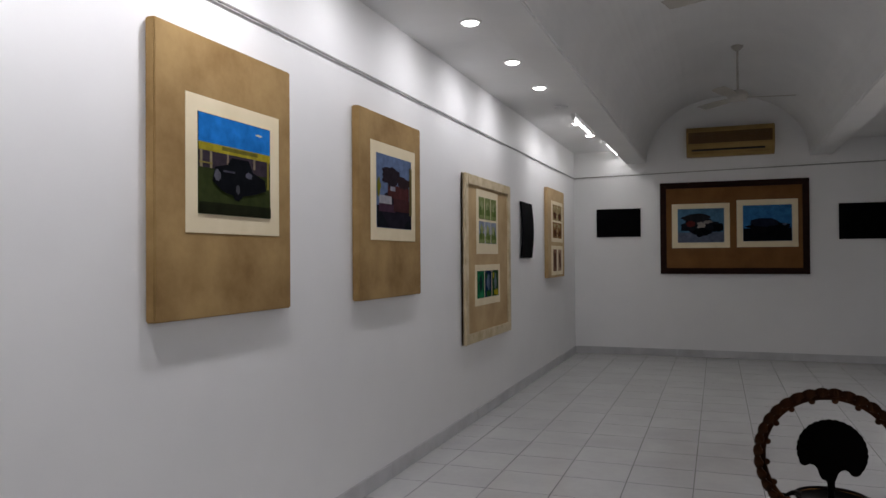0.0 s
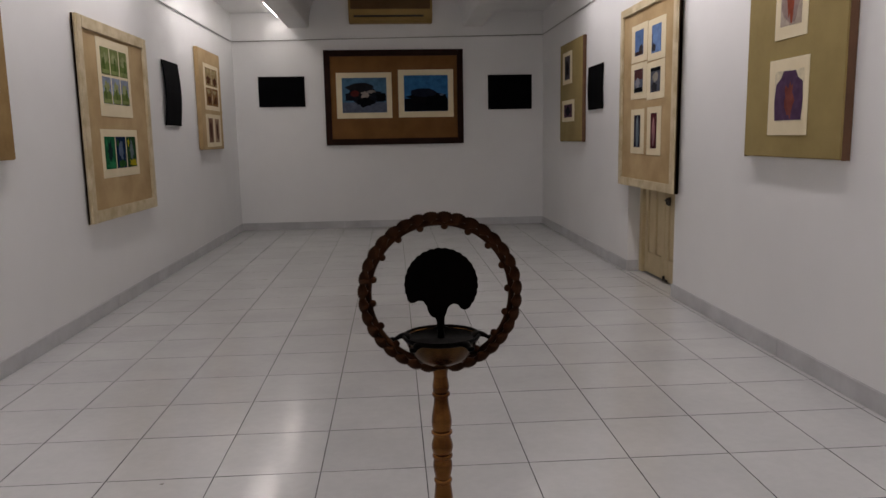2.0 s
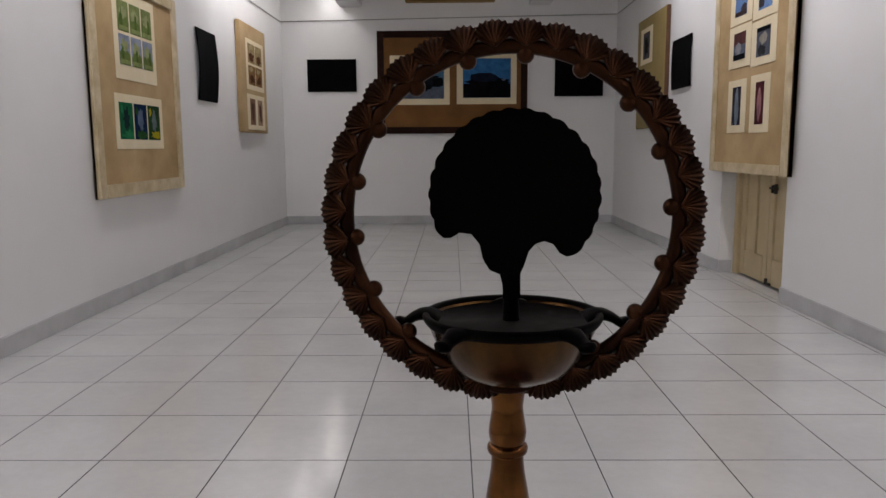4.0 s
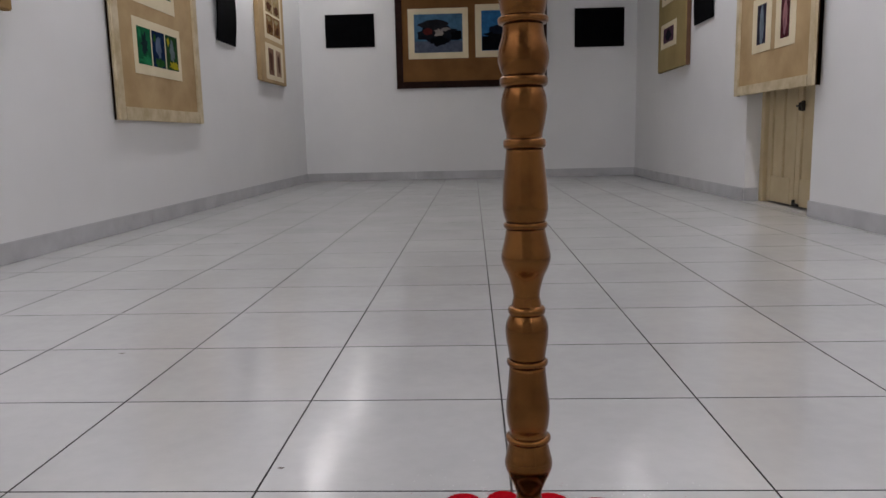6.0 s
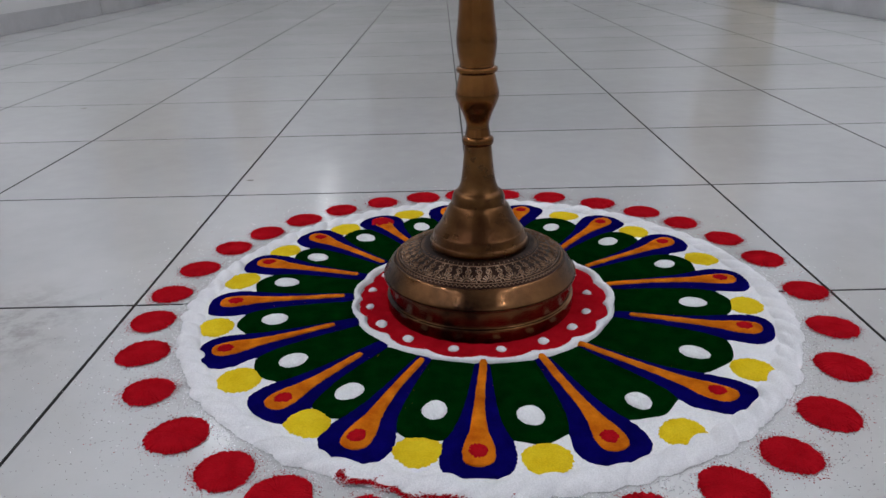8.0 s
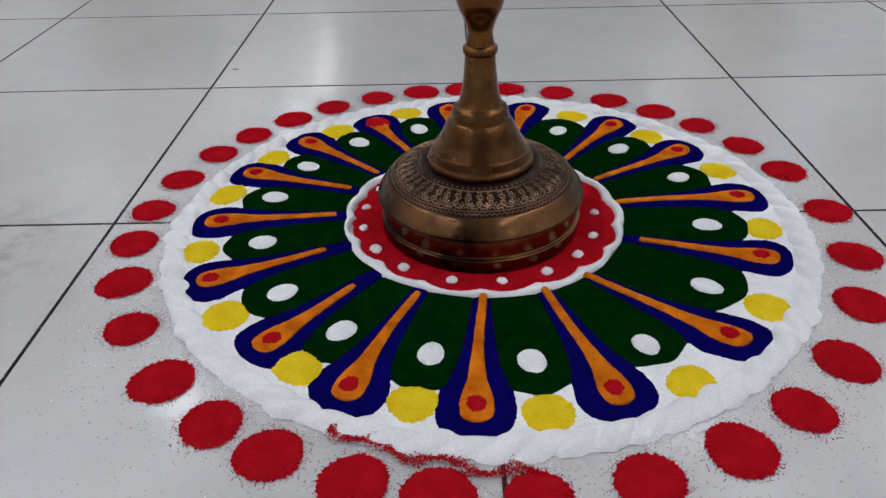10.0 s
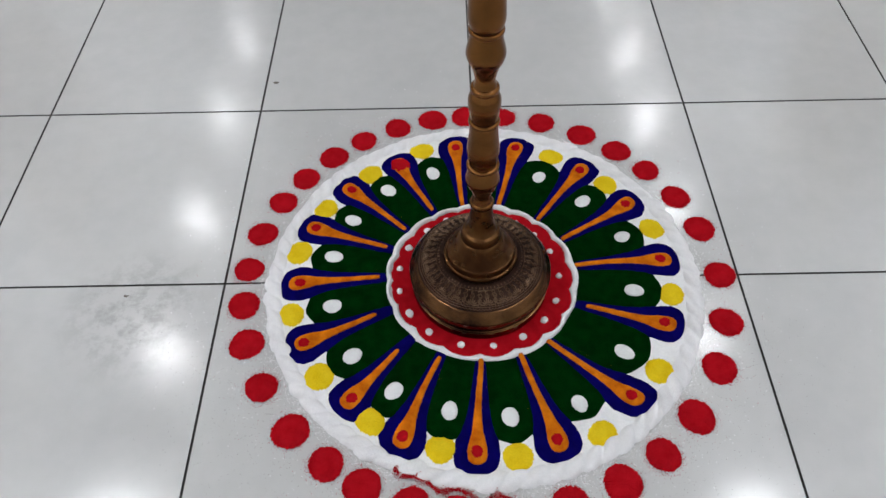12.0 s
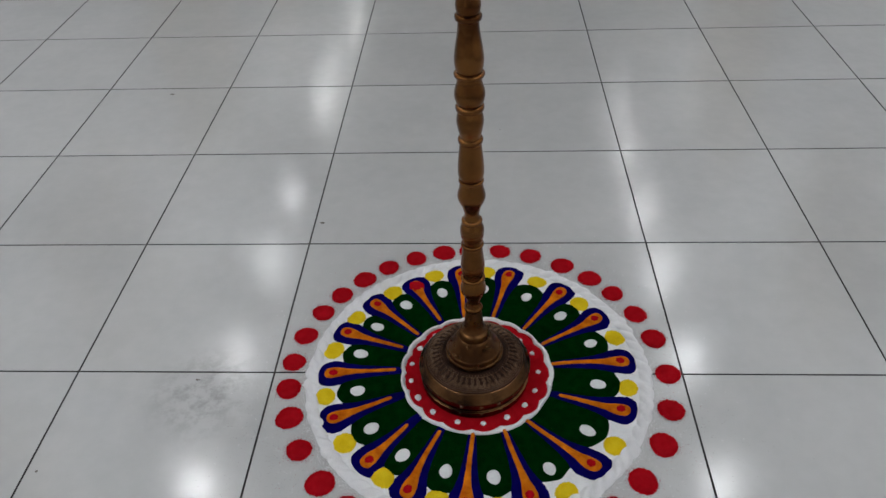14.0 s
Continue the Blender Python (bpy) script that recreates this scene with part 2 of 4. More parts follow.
structure("wall_west", box(XL - T_WALL, XL, YF, YB, -0.1, 3.9), WALL, "long white painted plaster wall hung with boards")
structure("wall_north", box(XL - T_WALL, XR + T_WALL, YB, YB + T_WALL, -0.1, 3.9), WALL, "white painted end wall below the arched ceiling")
# Unseen rear wall, added to close the room.
structure("wall_south", box(XL - T_WALL, XR + T_WALL, YF - T_WALL, YF, -0.1, 3.9), WALL, "unseen plain white wall added to close the hall")
east = box(XR, XR + T_WALL, YF, DOOR_Y0, -0.1, 3.9)
box(XR, XR + T_WALL, DOOR_Y1, YB, -0.1, 3.9, bm=east)
box(XR, XR + T_WALL, DOOR_Y0, DOOR_Y1, DOOR_H, 3.9, bm=east)
structure("wall_east", east, WALL, "long white painted plaster wall with a door recess")

# ceiling: two flat strips, two beams and the vault between them
BLI, BLO, BRI, BRO, BEAM_Z = -1.19, -1.48, 0.92, 1.20, 2.76
ceil = box(XL - T_WALL, BLO + 0.02, YF, YB, CEIL, 3.1)
box(BRO - 0.02, XR + T_WALL, YF, YB, CEIL, 3.1, bm=ceil)
structure("ceiling", ceil, CEILING, "flat white ceiling strips along both walls", "ceiling")
beams = box(BLO, BLI, YF, YB, BEAM_Z, 3.1, 0.012)
structure("beam_west", beams, CEILING, "white plastered ceiling beam along the vault", "beam")
structure("beam_east", box(BRI, BRO, YF, YB, BEAM_Z, 3.1, 0.012), CEILING, "white plastered ceiling beam along the vault", "beam")
vault = bmesh.new()
VC, VW, VS, VR = (BLI + BRI) / 2, (BRI - BLI) / 2, 2.80, 0.84
arc = [(VC - VW * math.cos(math.pi * i / 40), VS + VR * math.sin(math.pi * i / 40)) for i in range(41)]
inner = [[vault.verts.new((x, y, z)) for x, z in arc] for y in (YF, YB)]
outer = [[vault.verts.new((VC + (x - VC) * 1.06, y, z + 0.08)) for x, z in arc] for y in (YF, YB)]
for rows_, flip in ((inner, False), (outer, True)):
    for i in range(40):
        q = (rows_[0][i], rows_[0][i + 1], rows_[1][i + 1], rows_[1][i])
        vault.faces.new(q[::-1] if flip else q)
bmesh.ops.recalc_face_normals(vault, faces=vault.faces)
structure("ceiling_vault", vault, CEILING, "white plastered barrel vault over the hall", "ceiling")
# Unseen slab, added to close the room above the vault.
structure("roof_slab", box(XL - T_WALL, XR + T_WALL, YF - T_WALL, YB + T_WALL, 3.9, 4.0), CEILING, "unseen plain slab added to close the hall above", "ceiling")

# skirting
SK_H, SK_T = 0.1, 0.014


def skirting(x0, x1, y0, y1):
    b = box(x0, x1, y0, y1, 0.0, SK_H, 0.004)
    return structure("baseboard", b, SKIRT, "grey marble skirting along the wall", "baseboard")


for y0, y1 in ((YF, -1.2), (-1.197, 0.6), (0.603, 2.4), (2.403, 4.2), (4.203, 6.0), (6.003, 7.8), (7.803, YB)):
    skirting(XL, XL + SK_T, y0, y1)
for y0, y1 in ((YF, -1.2), (-1.197, 0.6), (0.603, 2.4), (2.403, DOOR_Y0), (DOOR_Y1, 6.9), (6.903, YB)):
    skirting(XR - SK_T, XR, y0, y1)
for x0, x1 in ((XL + SK_T, -0.8), (-0.797, 0.7), (0.703, XR - SK_T)):
    skirting(x0, x1, YB - SK_T, YB)
skirting(XL + SK_T, XR - SK_T, YF, YF + SK_T)
skirting(XR, XR + 0.10, DOOR_Y1 - SK_T, DOOR_Y1)

# picture rail: a thin grey rod on small brackets
for name, a, b in (("picture_rail", (XL + 0.014, YF, 2.49), (XL + 0.014, YB - 0.03, 2.575)),
                   ("picture_rail", (XL + 0.014, YB - 0.014, 2.585), (XR - 0.02, YB - 0.014, 2.645)),
                   ("picture_rail", (XR - 0.014, YF, 2.60), (XR - 0.014, YB - 0.03, 2.64))):
    rail = tagged(part(name, rod(a, b, 0.0065), RODMAT, smooth=True), "thin grey metal picture rail fixed to the wall", "rail", "picture rails", "structure")
    n = 9
    for i in range(n):
        p = Vector(a).lerp(Vector(b), (i + 0.5) / n)
        w = Vector((XL, p.y, p.z)) if abs(p.x - XL) < 0.03 and name else None
        if abs(a[0] - b[0]) > 1:
            w = Vector((p.x, YB, p.z))
        elif a[0] > 0:
            w = Vector((XR, p.y, p.z))
        part("bracket", rod(w, p, 0.005, 8), RODMAT, rail)


# ---- door in the recess ----
door = empty("door_1", "cream painted double door with sunk panels, shut", "door", pose(0, 0, 0), kind="structure")
DX = XR + 0.13
part("door_jamb", box(DX - 0.02, DX + 0.08, DOOR_Y1 - 0.07, DOOR_Y1 - 0.002, 0, DOOR_H, 0.004), DOORPAINT, door)
part("door_jamb", box(DX - 0.02, DX + 0.08, DOOR_Y0 + 0.002, DOOR_Y0 + 0.07, 0, DOOR_H, 0.004), DOORPAINT, door)
part("door_head", box(DX - 0.02, DX + 0.08, DOOR_Y0 + 0.07, DOOR_Y1 - 0.07, DOOR_H - 0.07, DOOR_H - 0.002, 0.004), DOORPAINT, door)
mid = (DOOR_Y0 + DOOR_Y1) / 2
for y0, y1 in ((DOOR_Y0 + 0.072, mid - 0.002), (mid + 0.002, DOOR_Y1 - 0.072)):
    leaf = bmesh.new()
    s = 0.075
    xs0, xs1 = DX + 0.01, DX + 0.045
    for a, b, c, d in ((y0, y0 + s, 0.012, 2.0), (y1 - s, y1, 0.012, 2.0), ((y0 + y1) / 2 - 0.03, (y0 + y1) / 2 + 0.03, 0.2, 0.95),
                       (y0 + s, y1 - s, 0.012, 0.2), (y0 + s, y1 - s, 0.95, 1.1), (y0 + s, y1 - s, 1.85, 2.0)):
        box(xs0, xs1, a, b, c, d, 0.004, leaf)
    lf = part("door_leaf", leaf, DOORPAINT, door)
    for a, b, c, d in ((y0 + s, (y0 + y1) / 2 - 0.03, 0.2, 0.95), ((y0 + y1) / 2 + 0.03, y1 - s, 0.2, 0.95), (y0 + s, y1 - s, 1.1, 1.85)):
        part("door_panel", box(xs0 + 0.014, xs1 - 0.006, a, b, c, d), DOORPAINT, lf)
bolt = box(DX - 0.004, DX + 0.01, mid - 0.09, mid - 0.02, 0.012, 0.03, 0.003)
box(DX - 0.012, DX + 0.01, mid - 0.03, mid - 0.018, 0.012, 0.055, 0.003, bolt)
part("floor_bolt", bolt, STEEL, door, "dark iron bolt at the foot of the door")
hasp = box(DX - 0.008, DX + 0.01, mid - 0.13, mid - 0.01, 0.69, 0.705, 0.003)
box(DX - 0.014, DX + 0.01, mid - 0.12, mid - 0.105, 0.66, 0.73, 0.003, hasp)
box(DX - 0.014, DX + 0.01, mid - 0.075, mid - 0.062, 0.665, 0.72, 0.003, hasp)
part("latch", hasp, STEEL, door, "dark iron sliding latch")
structure("threshold", box(XR + 0.003, DX + 0.085, DOOR_Y0 + 0.002, DOOR_Y1 - 0.002, -0.02, 0.001, 0.001), TILE, "grey stone sill under the door", "sill")
# Unseen sheet, added to close the opening behind the leaves.
structure("door_backing", box(DX + 0.085, DX + 0.1, DOOR_Y0, DOOR_Y1, 0, DOOR_H), DOORPAINT, "unseen sheet added to close the door opening", "panel")


# ---- ceiling lights ----
def downlight(lens=BULB, state="lit"):
    ob = empty("downlight", "round recessed white downlight, " + state, "downlight", group="ceiling downlights")
    part("trim_ring", lathe([(0.0, 0.075), (-0.006, 0.074), (-0.012, 0.066), (-0.010, 0.056), (0.0, 0.055)], 32, False), TRIM, ob, smooth=True)
    part("lens", lathe([(-0.004, 0.055), (-0.014, 0.048), (-0.022, 0.032), (-0.026, 0.008)], 32), lens, ob, "glowing white lens" if lens is BULB else "dark white lens")
    return ob


first = downlight()
first.matrix_world = pose(*LAMPS_L[0][:2], CEIL)
for p in LAMPS_L[1:] + LAMPS_R:
    copy_thing(first, pose(*p[:2], CEIL))

downlight(TRIM, "not lit").matrix_world = pose(-1.745, 5.55, CEIL)


def tube_light():
    ob = empty("tube_light", "white fluorescent tube light on its batten, lit", "tube light", group="tube lights")
    part("batten", box(-0.025, 0.025, -0.6, 0.6, -0.045, -0.001, 0.004), TRIM, ob)
    part("tube", rod((0, -0.56, -0.058), (0, 0.56, -0.058), 0.012, 16), TUBE, ob, "glowing white tube", True)
    for e in (-1, 1):
        part("end_cap", box(-0.016, 0.016, e * 0.58 - 0.02, e * 0.58 + 0.02, -0.075, -0.045, 0.003), TRIM, ob)
    return ob


for tx, ty in TUBES:
    tube_light().matrix_world = pose(tx, ty, CEIL)


# ---- ceiling fans ----
def ceiling_fan(angle):
    ob = empty("ceiling_fan", "pale grey three-blade ceiling fan at rest under the vault", "ceiling fan", group="ceiling fans")
    top = VS + VR - 3.1
    part("canopy", lathe(smooth_profile([(top, 0.012), (top - 0.001, 0.055), (top - 0.02, 0.06), (top - 0.05, 0.03), (top - 0.06, 0.014)]), 24), FANPAINT, ob, smooth=True)
    part("rod", rod((0, 0, 0.05), (0, 0, top - 0.02), 0.011), FANPAINT, ob, smooth=True)
    part("motor", lathe(smooth_profile([(0.07, 0.02), (0.055, 0.07), (0.03, 0.10), (-0.005, 0.105), (-0.035, 0.085), (-0.05, 0.03), (-0.052, 0.005)]), 32), FANPAINT, ob, smooth=True)
    for i in range(3):
        bm = bmesh.new()
        n = 10
        cols = []
        for j in range(n + 1):
            u = j / n
            r, w = 0.10 + 0.48 * u, 0.035 + 0.03 * min(1, u * 3) + 0.006 * u
            if u > 0.93:
                w *= 0.85
            cols.append([bm.verts.new((r, -w, -0.012 - 0.010)), bm.verts.new((r, 0, -0.008)), bm.verts.new((r, w, -0.012 + 0.010)),
                         bm.verts.new((r, w, -0.015 + 0.010)), bm.verts.new((r, 0, -0.011)), bm.verts.new((r, -w, -0.015 - 0.010))])
        for a, b in zip(cols, cols[1:]):
            for q in range(6):
                bm.faces.new((a[q], a[(q + 1) % 6], b[(q + 1) % 6], b[q]))
        bm.faces.new(cols[0])
        bm.faces.new(cols[-1])
        bmesh.ops.recalc_face_normals(bm, faces=bm.faces)
        bm.transform(Matrix.Rotation(radians(120 * i + angle), 4, "Z"))
        part("blade", bm, FANPAINT, ob)
    return ob


ceiling_fan(10).matrix_world = pose(-0.03, 6.4, 3.1)
ceiling_fan(35).matrix_world = pose(-0.03, 2.9, 3.1)

# ---- air conditioner ----
ac = empty("air_conditioner", "yellowed wall-mounted split air conditioner below the vault", "air conditioner", pose(-0.075, YB, 2.80))
AW, AH, AD = 0.565, 0.40, 0.20
prof = [(0, 0.0), (-0.10, 0.0), (-0.17, 0.05), (-AD, 0.13), (-AD, 0.33), (-AD + 0.03, AH - 0.01), (-AD + 0.05, AH), (0, AH)]
bm = bmesh.new()
ends = [[bm.verts.new((x, y, z)) for y, z in prof] for x in (-AW, AW)]
for i in range(len(prof)):
    j = (i + 1) % len(prof)
    bm.faces.new((ends[0][i], ends[0][j], ends[1][j], ends[1][i]))
bm.faces.new(ends[0])
bm.faces.new(ends[1])
bmesh.ops.recalc_face_normals(bm, faces=bm.faces)
bmesh.ops.bevel(bm, geom=list(bm.edges), offset=0.008, segments=2, affect="EDGES")
part("body", bm, ACPLASTIC, ac)
part("intake_panel", box(-AW + 0.03, AW - 0.03, -AD - 0.008, -AD + 0.002, 0.17, 0.325, 0.003), ACDARK, ac, "intake panel with its shade painted in brown")
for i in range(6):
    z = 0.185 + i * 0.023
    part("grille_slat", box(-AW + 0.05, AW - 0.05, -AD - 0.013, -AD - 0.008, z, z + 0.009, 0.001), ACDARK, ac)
# A dark slab stands in for the shaded outlet slot.
lv = box(-AW + 0.07, AW - 0.12, -0.015, 0.004, -0.012, 0.012, 0.003)
lv.transform(Matrix.Translation((0, -0.185, 0.085)) @ Matrix.Rotation(radians(55), 4, "X"))
part("louvre", lv, STEEL, ac, "dark open air outlet slot")
part("louvre_flap", box(-AW + 0.07, AW - 0.07, -0.178, -0.168, 0.03, 0.05, 0.003), ACPLASTIC, ac)


# ---- boards with pictures ----
PAINTS = {}


def paint(c):
    key = tuple(round(v, 3) for v in c)
    if key not in PAINTS:
        d = tuple(v * 0.7 for v in c)
        PAINTS[key] = two_tone("picture_paint", d, tuple(min(1, v * 1.2 + 0.001) for v in c), 16, 0.8, 0.12, 0.0006, spec=0.03, fine=120)
    return PAINTS[key]


def blob(cx, cz, rx, rz, seed, rough=0.2, n=22):
    rnd = random.Random(seed)
    ks = [rnd.uniform(-rough, rough) for _ in range(n)]
    return [(cx + rx * (1 + ks[i]) * math.cos(2 * math.pi * i / n), cz + rz * (1 + ks[i]) * math.sin(2 * math.pi * i / n)) for i in range(n)]


def rect(a, b, c, d):
    return [(a, c), (b, c), (b, d), (a, d)]


def picture(name, x0, x1, z0, z1, y, parent, ground, shapes):
    """A painted sheet: a thin slab and flat painted shapes in fractions of it."""
    sheet = part(name, box(x0, x1, y - 0.0015, y, z0, z1), paint(ground), parent.parent)
    for k, (colour, pts) in enumerate(shapes):
        bm = bmesh.new()
        vs = [bm.verts.new((x0 + (x1 - x0) * min(0.995, max(0.005, u)), y - 0.0019 - 0.0004 * k, z0 + (z1 - z0) * min(0.995, max(0.005, v)))) for u, v in pts]
        f = bm.faces.new(vs)
        f.normal_update()
        if f.normal.y > 0:
            f.normal_flip()
        bmesh.ops.triangulate(bm, faces=[f])
        part("painted_shape", bm, paint(colour), sheet)
    return sheet


def board(label, m, w, h, cloth, depth=0.05, frame=None, frame_w=0.0, side=None, group="hung display boards", gap=0.004):
    """Cloth-covered board in its own axes: x along the wall, front to -y, the origin at the middle of its back on the wall."""
    ob = empty("display_board", label, "display board", m, group)
    hw, hh = w / 2, h / 2
    part("panel", box(-hw + 0.004, hw - 0.004, -depth, -gap, -hh + 0.004, hh - 0.004, 0.006), cloth, ob)
    if side:
        part("edge_strip", box(-hw, -hw + 0.0035, -depth + 0.006, -gap, -hh, hh), side, ob, "dark brown side of the board")
        part("edge_strip", box(hw - 0.0035, hw, -depth + 0.006, -gap, -hh, hh), side, ob)
    if frame:
        d0, d1 = -depth - 0.018, -depth + 0.002
        for a, b, c, d in ((-hw, -hw + frame_w, -hh, hh), (hw - frame_w, hw, -hh, hh), (-hw + frame_w, hw - frame_w, -hh, -hh + frame_w), (-hw + frame_w, hw - frame_w, hh - frame_w, hh)):
            part("frame_rail", box(a, b, d0, d1, c, d, 0.005), frame, ob)
        if side:
            for s in (-1, 1):
                part("frame_side", box(*sorted((s * hw, s * (hw - 0.006))), d1, -gap, -hh, hh), side, ob)
    return ob


def mount(ob, depth, x0, x1, z0, z1, tilt=0.0):
    """A cream mount card pinned on the board."""
    b = box(x0, x1, -depth - 0.0035, -depth - 0.0003, z0, z1, 0.0008, segs=1)
    if tilt:
        c = Matrix.Translation(((x0 + x1) / 2, 0, (z0 + z1) / 2))
        b.transform(c @ Matrix.Rotation(radians(tilt), 4, "Y") @ c.inverted())
    return part("mount", b, MAT, ob, "cream mount card")


def west(y0, y1, z0, z1, lean=0.0, off=0.0):
    return pose(XL + off, (y0 + y1) / 2, (z0 + z1) / 2, 0, lean, 90)


def eastm(y0, y1, z0, z1, lean=0.0, off=0.0):
    return pose(XR - off, (y0 + y1) / 2, (z0 + z1) / 2, 0, lean, -90)


SKY, NIGHT, DARK, LEAF = (0.012, 0.16, 0.50), (0.03, 0.05, 0.075), (0.004, 0.005, 0.007), (0.03, 0.05, 0.01)

# first board: a jeep in front of a yellow building
D = 0.05
b1 = board("tan cloth-covered board with one mounted painting", west(0.22, 1.15, 1.178, 2.328), 0.93, 1.15, KHAKI, D)
c = 0.705, 1.74
m1 = mount(b1, D, 0.41 - c[0], 1.06 - c[0], 1.512 - c[1], 2.066 - c[1])
picture("painting", 0.48 - c[0], 0.985 - c[0], 1.59 - c[1], 2.0 - c[1], -D - 0.0035, m1, (0.03, 0.04, 0.012), [
    (SKY, rect(0, 1, 0.70, 1)), ((0.04, 0.03, 0.04), rect(0, 1, 0.46, 0.66)), ((0.30, 0.25, 0.02), rect(0, 1, 0.63, 0.71)), ((0.12, 0.11, 0.02), rect(0.3, 0.8, 0.66, 0.70)),
    ((0.24, 0.2, 0.12), rect(0.02, 0.05, 0.46, 0.63)), ((0.24, 0.2, 0.12), rect(0.14, 0.17, 0.46, 0.63)), ((0.2, 0.16, 0.12), rect(0.36, 0.385, 0.52, 0.63)), ((0.2, 0.16, 0.12), rect(0.73, 0.76, 0.52, 0.63)), ((0.24, 0.2, 0.04), rect(0.94, 0.97, 0.32, 0.63)),
    ((0.22, 0.18, 0.05), rect(0.0, 0.17, 0.50, 0.515)), (DARK, [(0.17, 0.34), (0.2, 0.48), (0.36, 0.52), (0.42, 0.60), (0.66, 0.60), (0.72, 0.48), (0.9, 0.42), (0.92, 0.30), (0.72, 0.24), (0.5, 0.20), (0.3, 0.24)]), ((0.012, 0.014, 0.006), rect(0.0, 1.0, 0.0, 0.12)),
    ((0.09, 0.09, 0.11), blob(0.23, 0.40, 0.04, 0.06, 6)), ((0.09, 0.09, 0.12), blob(0.66, 0.44, 0.05, 0.035, 8)), (DARK, blob(0.5, 0.28, 0.075, 0.12, 17, 0.08)), ((0.06, 0.06, 0.07), blob(0.5, 0.28, 0.03, 0.05, 7)), ((0.05, 0.05, 0.07), rect(0.3, 0.46, 0.44, 0.46)),
    ((0.55, 0.5, 0.35), blob(0.8, 0.9, 0.05, 0.012, 9))])
# second board: a house under trees
b2 = board("tan cloth-covered board with a painting of a house", west(1.868, 2.818, 1.165, 2.315), 0.95, 1.15, KHAKI, D)
c = 2.355, 1.73
m2 = mount(b2, D, 2.035 - c[0], 2.72 - c[0], 1.52 - c[1], 2.125 - c[1])
picture("painting", 2.11 - c[0], 2.65 - c[0], 1.597 - c[1], 2.055 - c[1], -D - 0.0035, m2, (0.12, 0.17, 0.29), [
    ((0.008, 0.010, 0.014), rect(0, 1, 0, 0.30)), ((0.014, 0.012, 0.02), blob(0.55, 0.25, 0.48, 0.25, 4)), ((0.07, 0.022, 0.022), rect(0.3, 0.92, 0.42, 0.60)), ((0.02, 0.014, 0.02), blob(0.38, 0.72, 0.26, 0.13, 11)),
    ((0.03, 0.018, 0.022), blob(0.75, 0.66, 0.2, 0.09, 12)), ((0.33, 0.33, 0.36), rect(0.06, 0.4, 0.32, 0.44)), ((0.06, 0.03, 0.05), rect(0.05, 0.5, 0.22, 0.33)), ((0.16, 0.16, 0.02), blob(0.05, 0.55, 0.05, 0.12, 2)),
    ((0.05, 0.018, 0.02), rect(0.45, 0.92, 0.24, 0.42)), ((0.25, 0.25, 0.3), rect(0.36, 0.5, 0.52, 0.58)), ((0.12, 0.10, 0.04), rect(0.92, 1, 0.2, 0.9))])
# third board: cream frame, two mounts with small landscapes
b3 = board("pale board in a chipped cream wooden frame with two mounts", west(3.80, 5.21, 0.69, 2.125), 1.41, 1.435, KRAFT, 0.03, CREAM, 0.085, CREAM, gap=0.010)
c = 4.505, 1.4075
m3 = mount(b3, 0.03, 4.14 - c[0], 4.80 - c[0], 1.45 - c[1], 2.02 - c[1])
for i in range(3):
    for j in range(2):
        x = 4.205 - c[0] + i * 0.185
        z = 1.545 - c[1] + j * 0.215
        low = j == 0
        g = (0.20, 0.24, 0.09) if not low else (0.26, 0.30, 0.38)
        picture("painting", x, x + 0.165, z, z + 0.195, -0.0335, m3, g, [
            ((0.13, 0.18, 0.05), blob(0.5, 0.2, 0.7, 0.3, i + 3 * j, 0.25)), ((0.30, 0.33, 0.16), blob(0.45, 0.62, 0.3, 0.2, 20 + i + 3 * j, 0.35)),
            ((0.08, 0.13, 0.03), blob(0.3 + 0.2 * i, 0.35, 0.12, 0.3, 30 + i + 3 * j, 0.4)), ((0.22, 0.27, 0.10), rect(0.05, 0.95, 0.03, 0.18))])
m3b = mount(b3, 0.03, 4.09 - c[0], 4.86 - c[0], 0.995 - c[1], 1.355 - c[1])
for i, (g, a, b) in enumerate((((0.01, 0.12, 0.05), (0.01, 0.03, 0.03), (0.02, 0.2, 0.08)), ((0.006, 0.02, 0.06), (0.10, 0.14, 0.22), (0.02, 0.08, 0.02)), ((0.02, 0.06, 0.02), (0.12, 0.16, 0.17), (0.42, 0.36, 0.02)))):
    x = 4.145 - c[0] + i * 0.225
    picture("painting", x, x + 0.205, 1.06 - c[1], 1.30 - c[1], -0.0335, m3b, g, [(a, blob(0.5, 0.55, 0.22, 0.3, 40 + i, 0.3)), (b, blob(0.6, 0.12, 0.4, 0.12, 50 + i, 0.4)), (b, blob(0.2, 0.8, 0.1, 0.12, 60 + i, 0.4))])
# fourth board on the same wall
b4 = board("narrow pale board with cream mounts of small paintings", west(6.93, 7.95, 1.155, 2.285), 1.02, 1.13, KRAFT, D)
c = 7.44, 1.72
m4 = mount(b4, D, 7.13 - c[0], 7.83 - c[0], 1.61 - c[1], 2.13 - c[1])
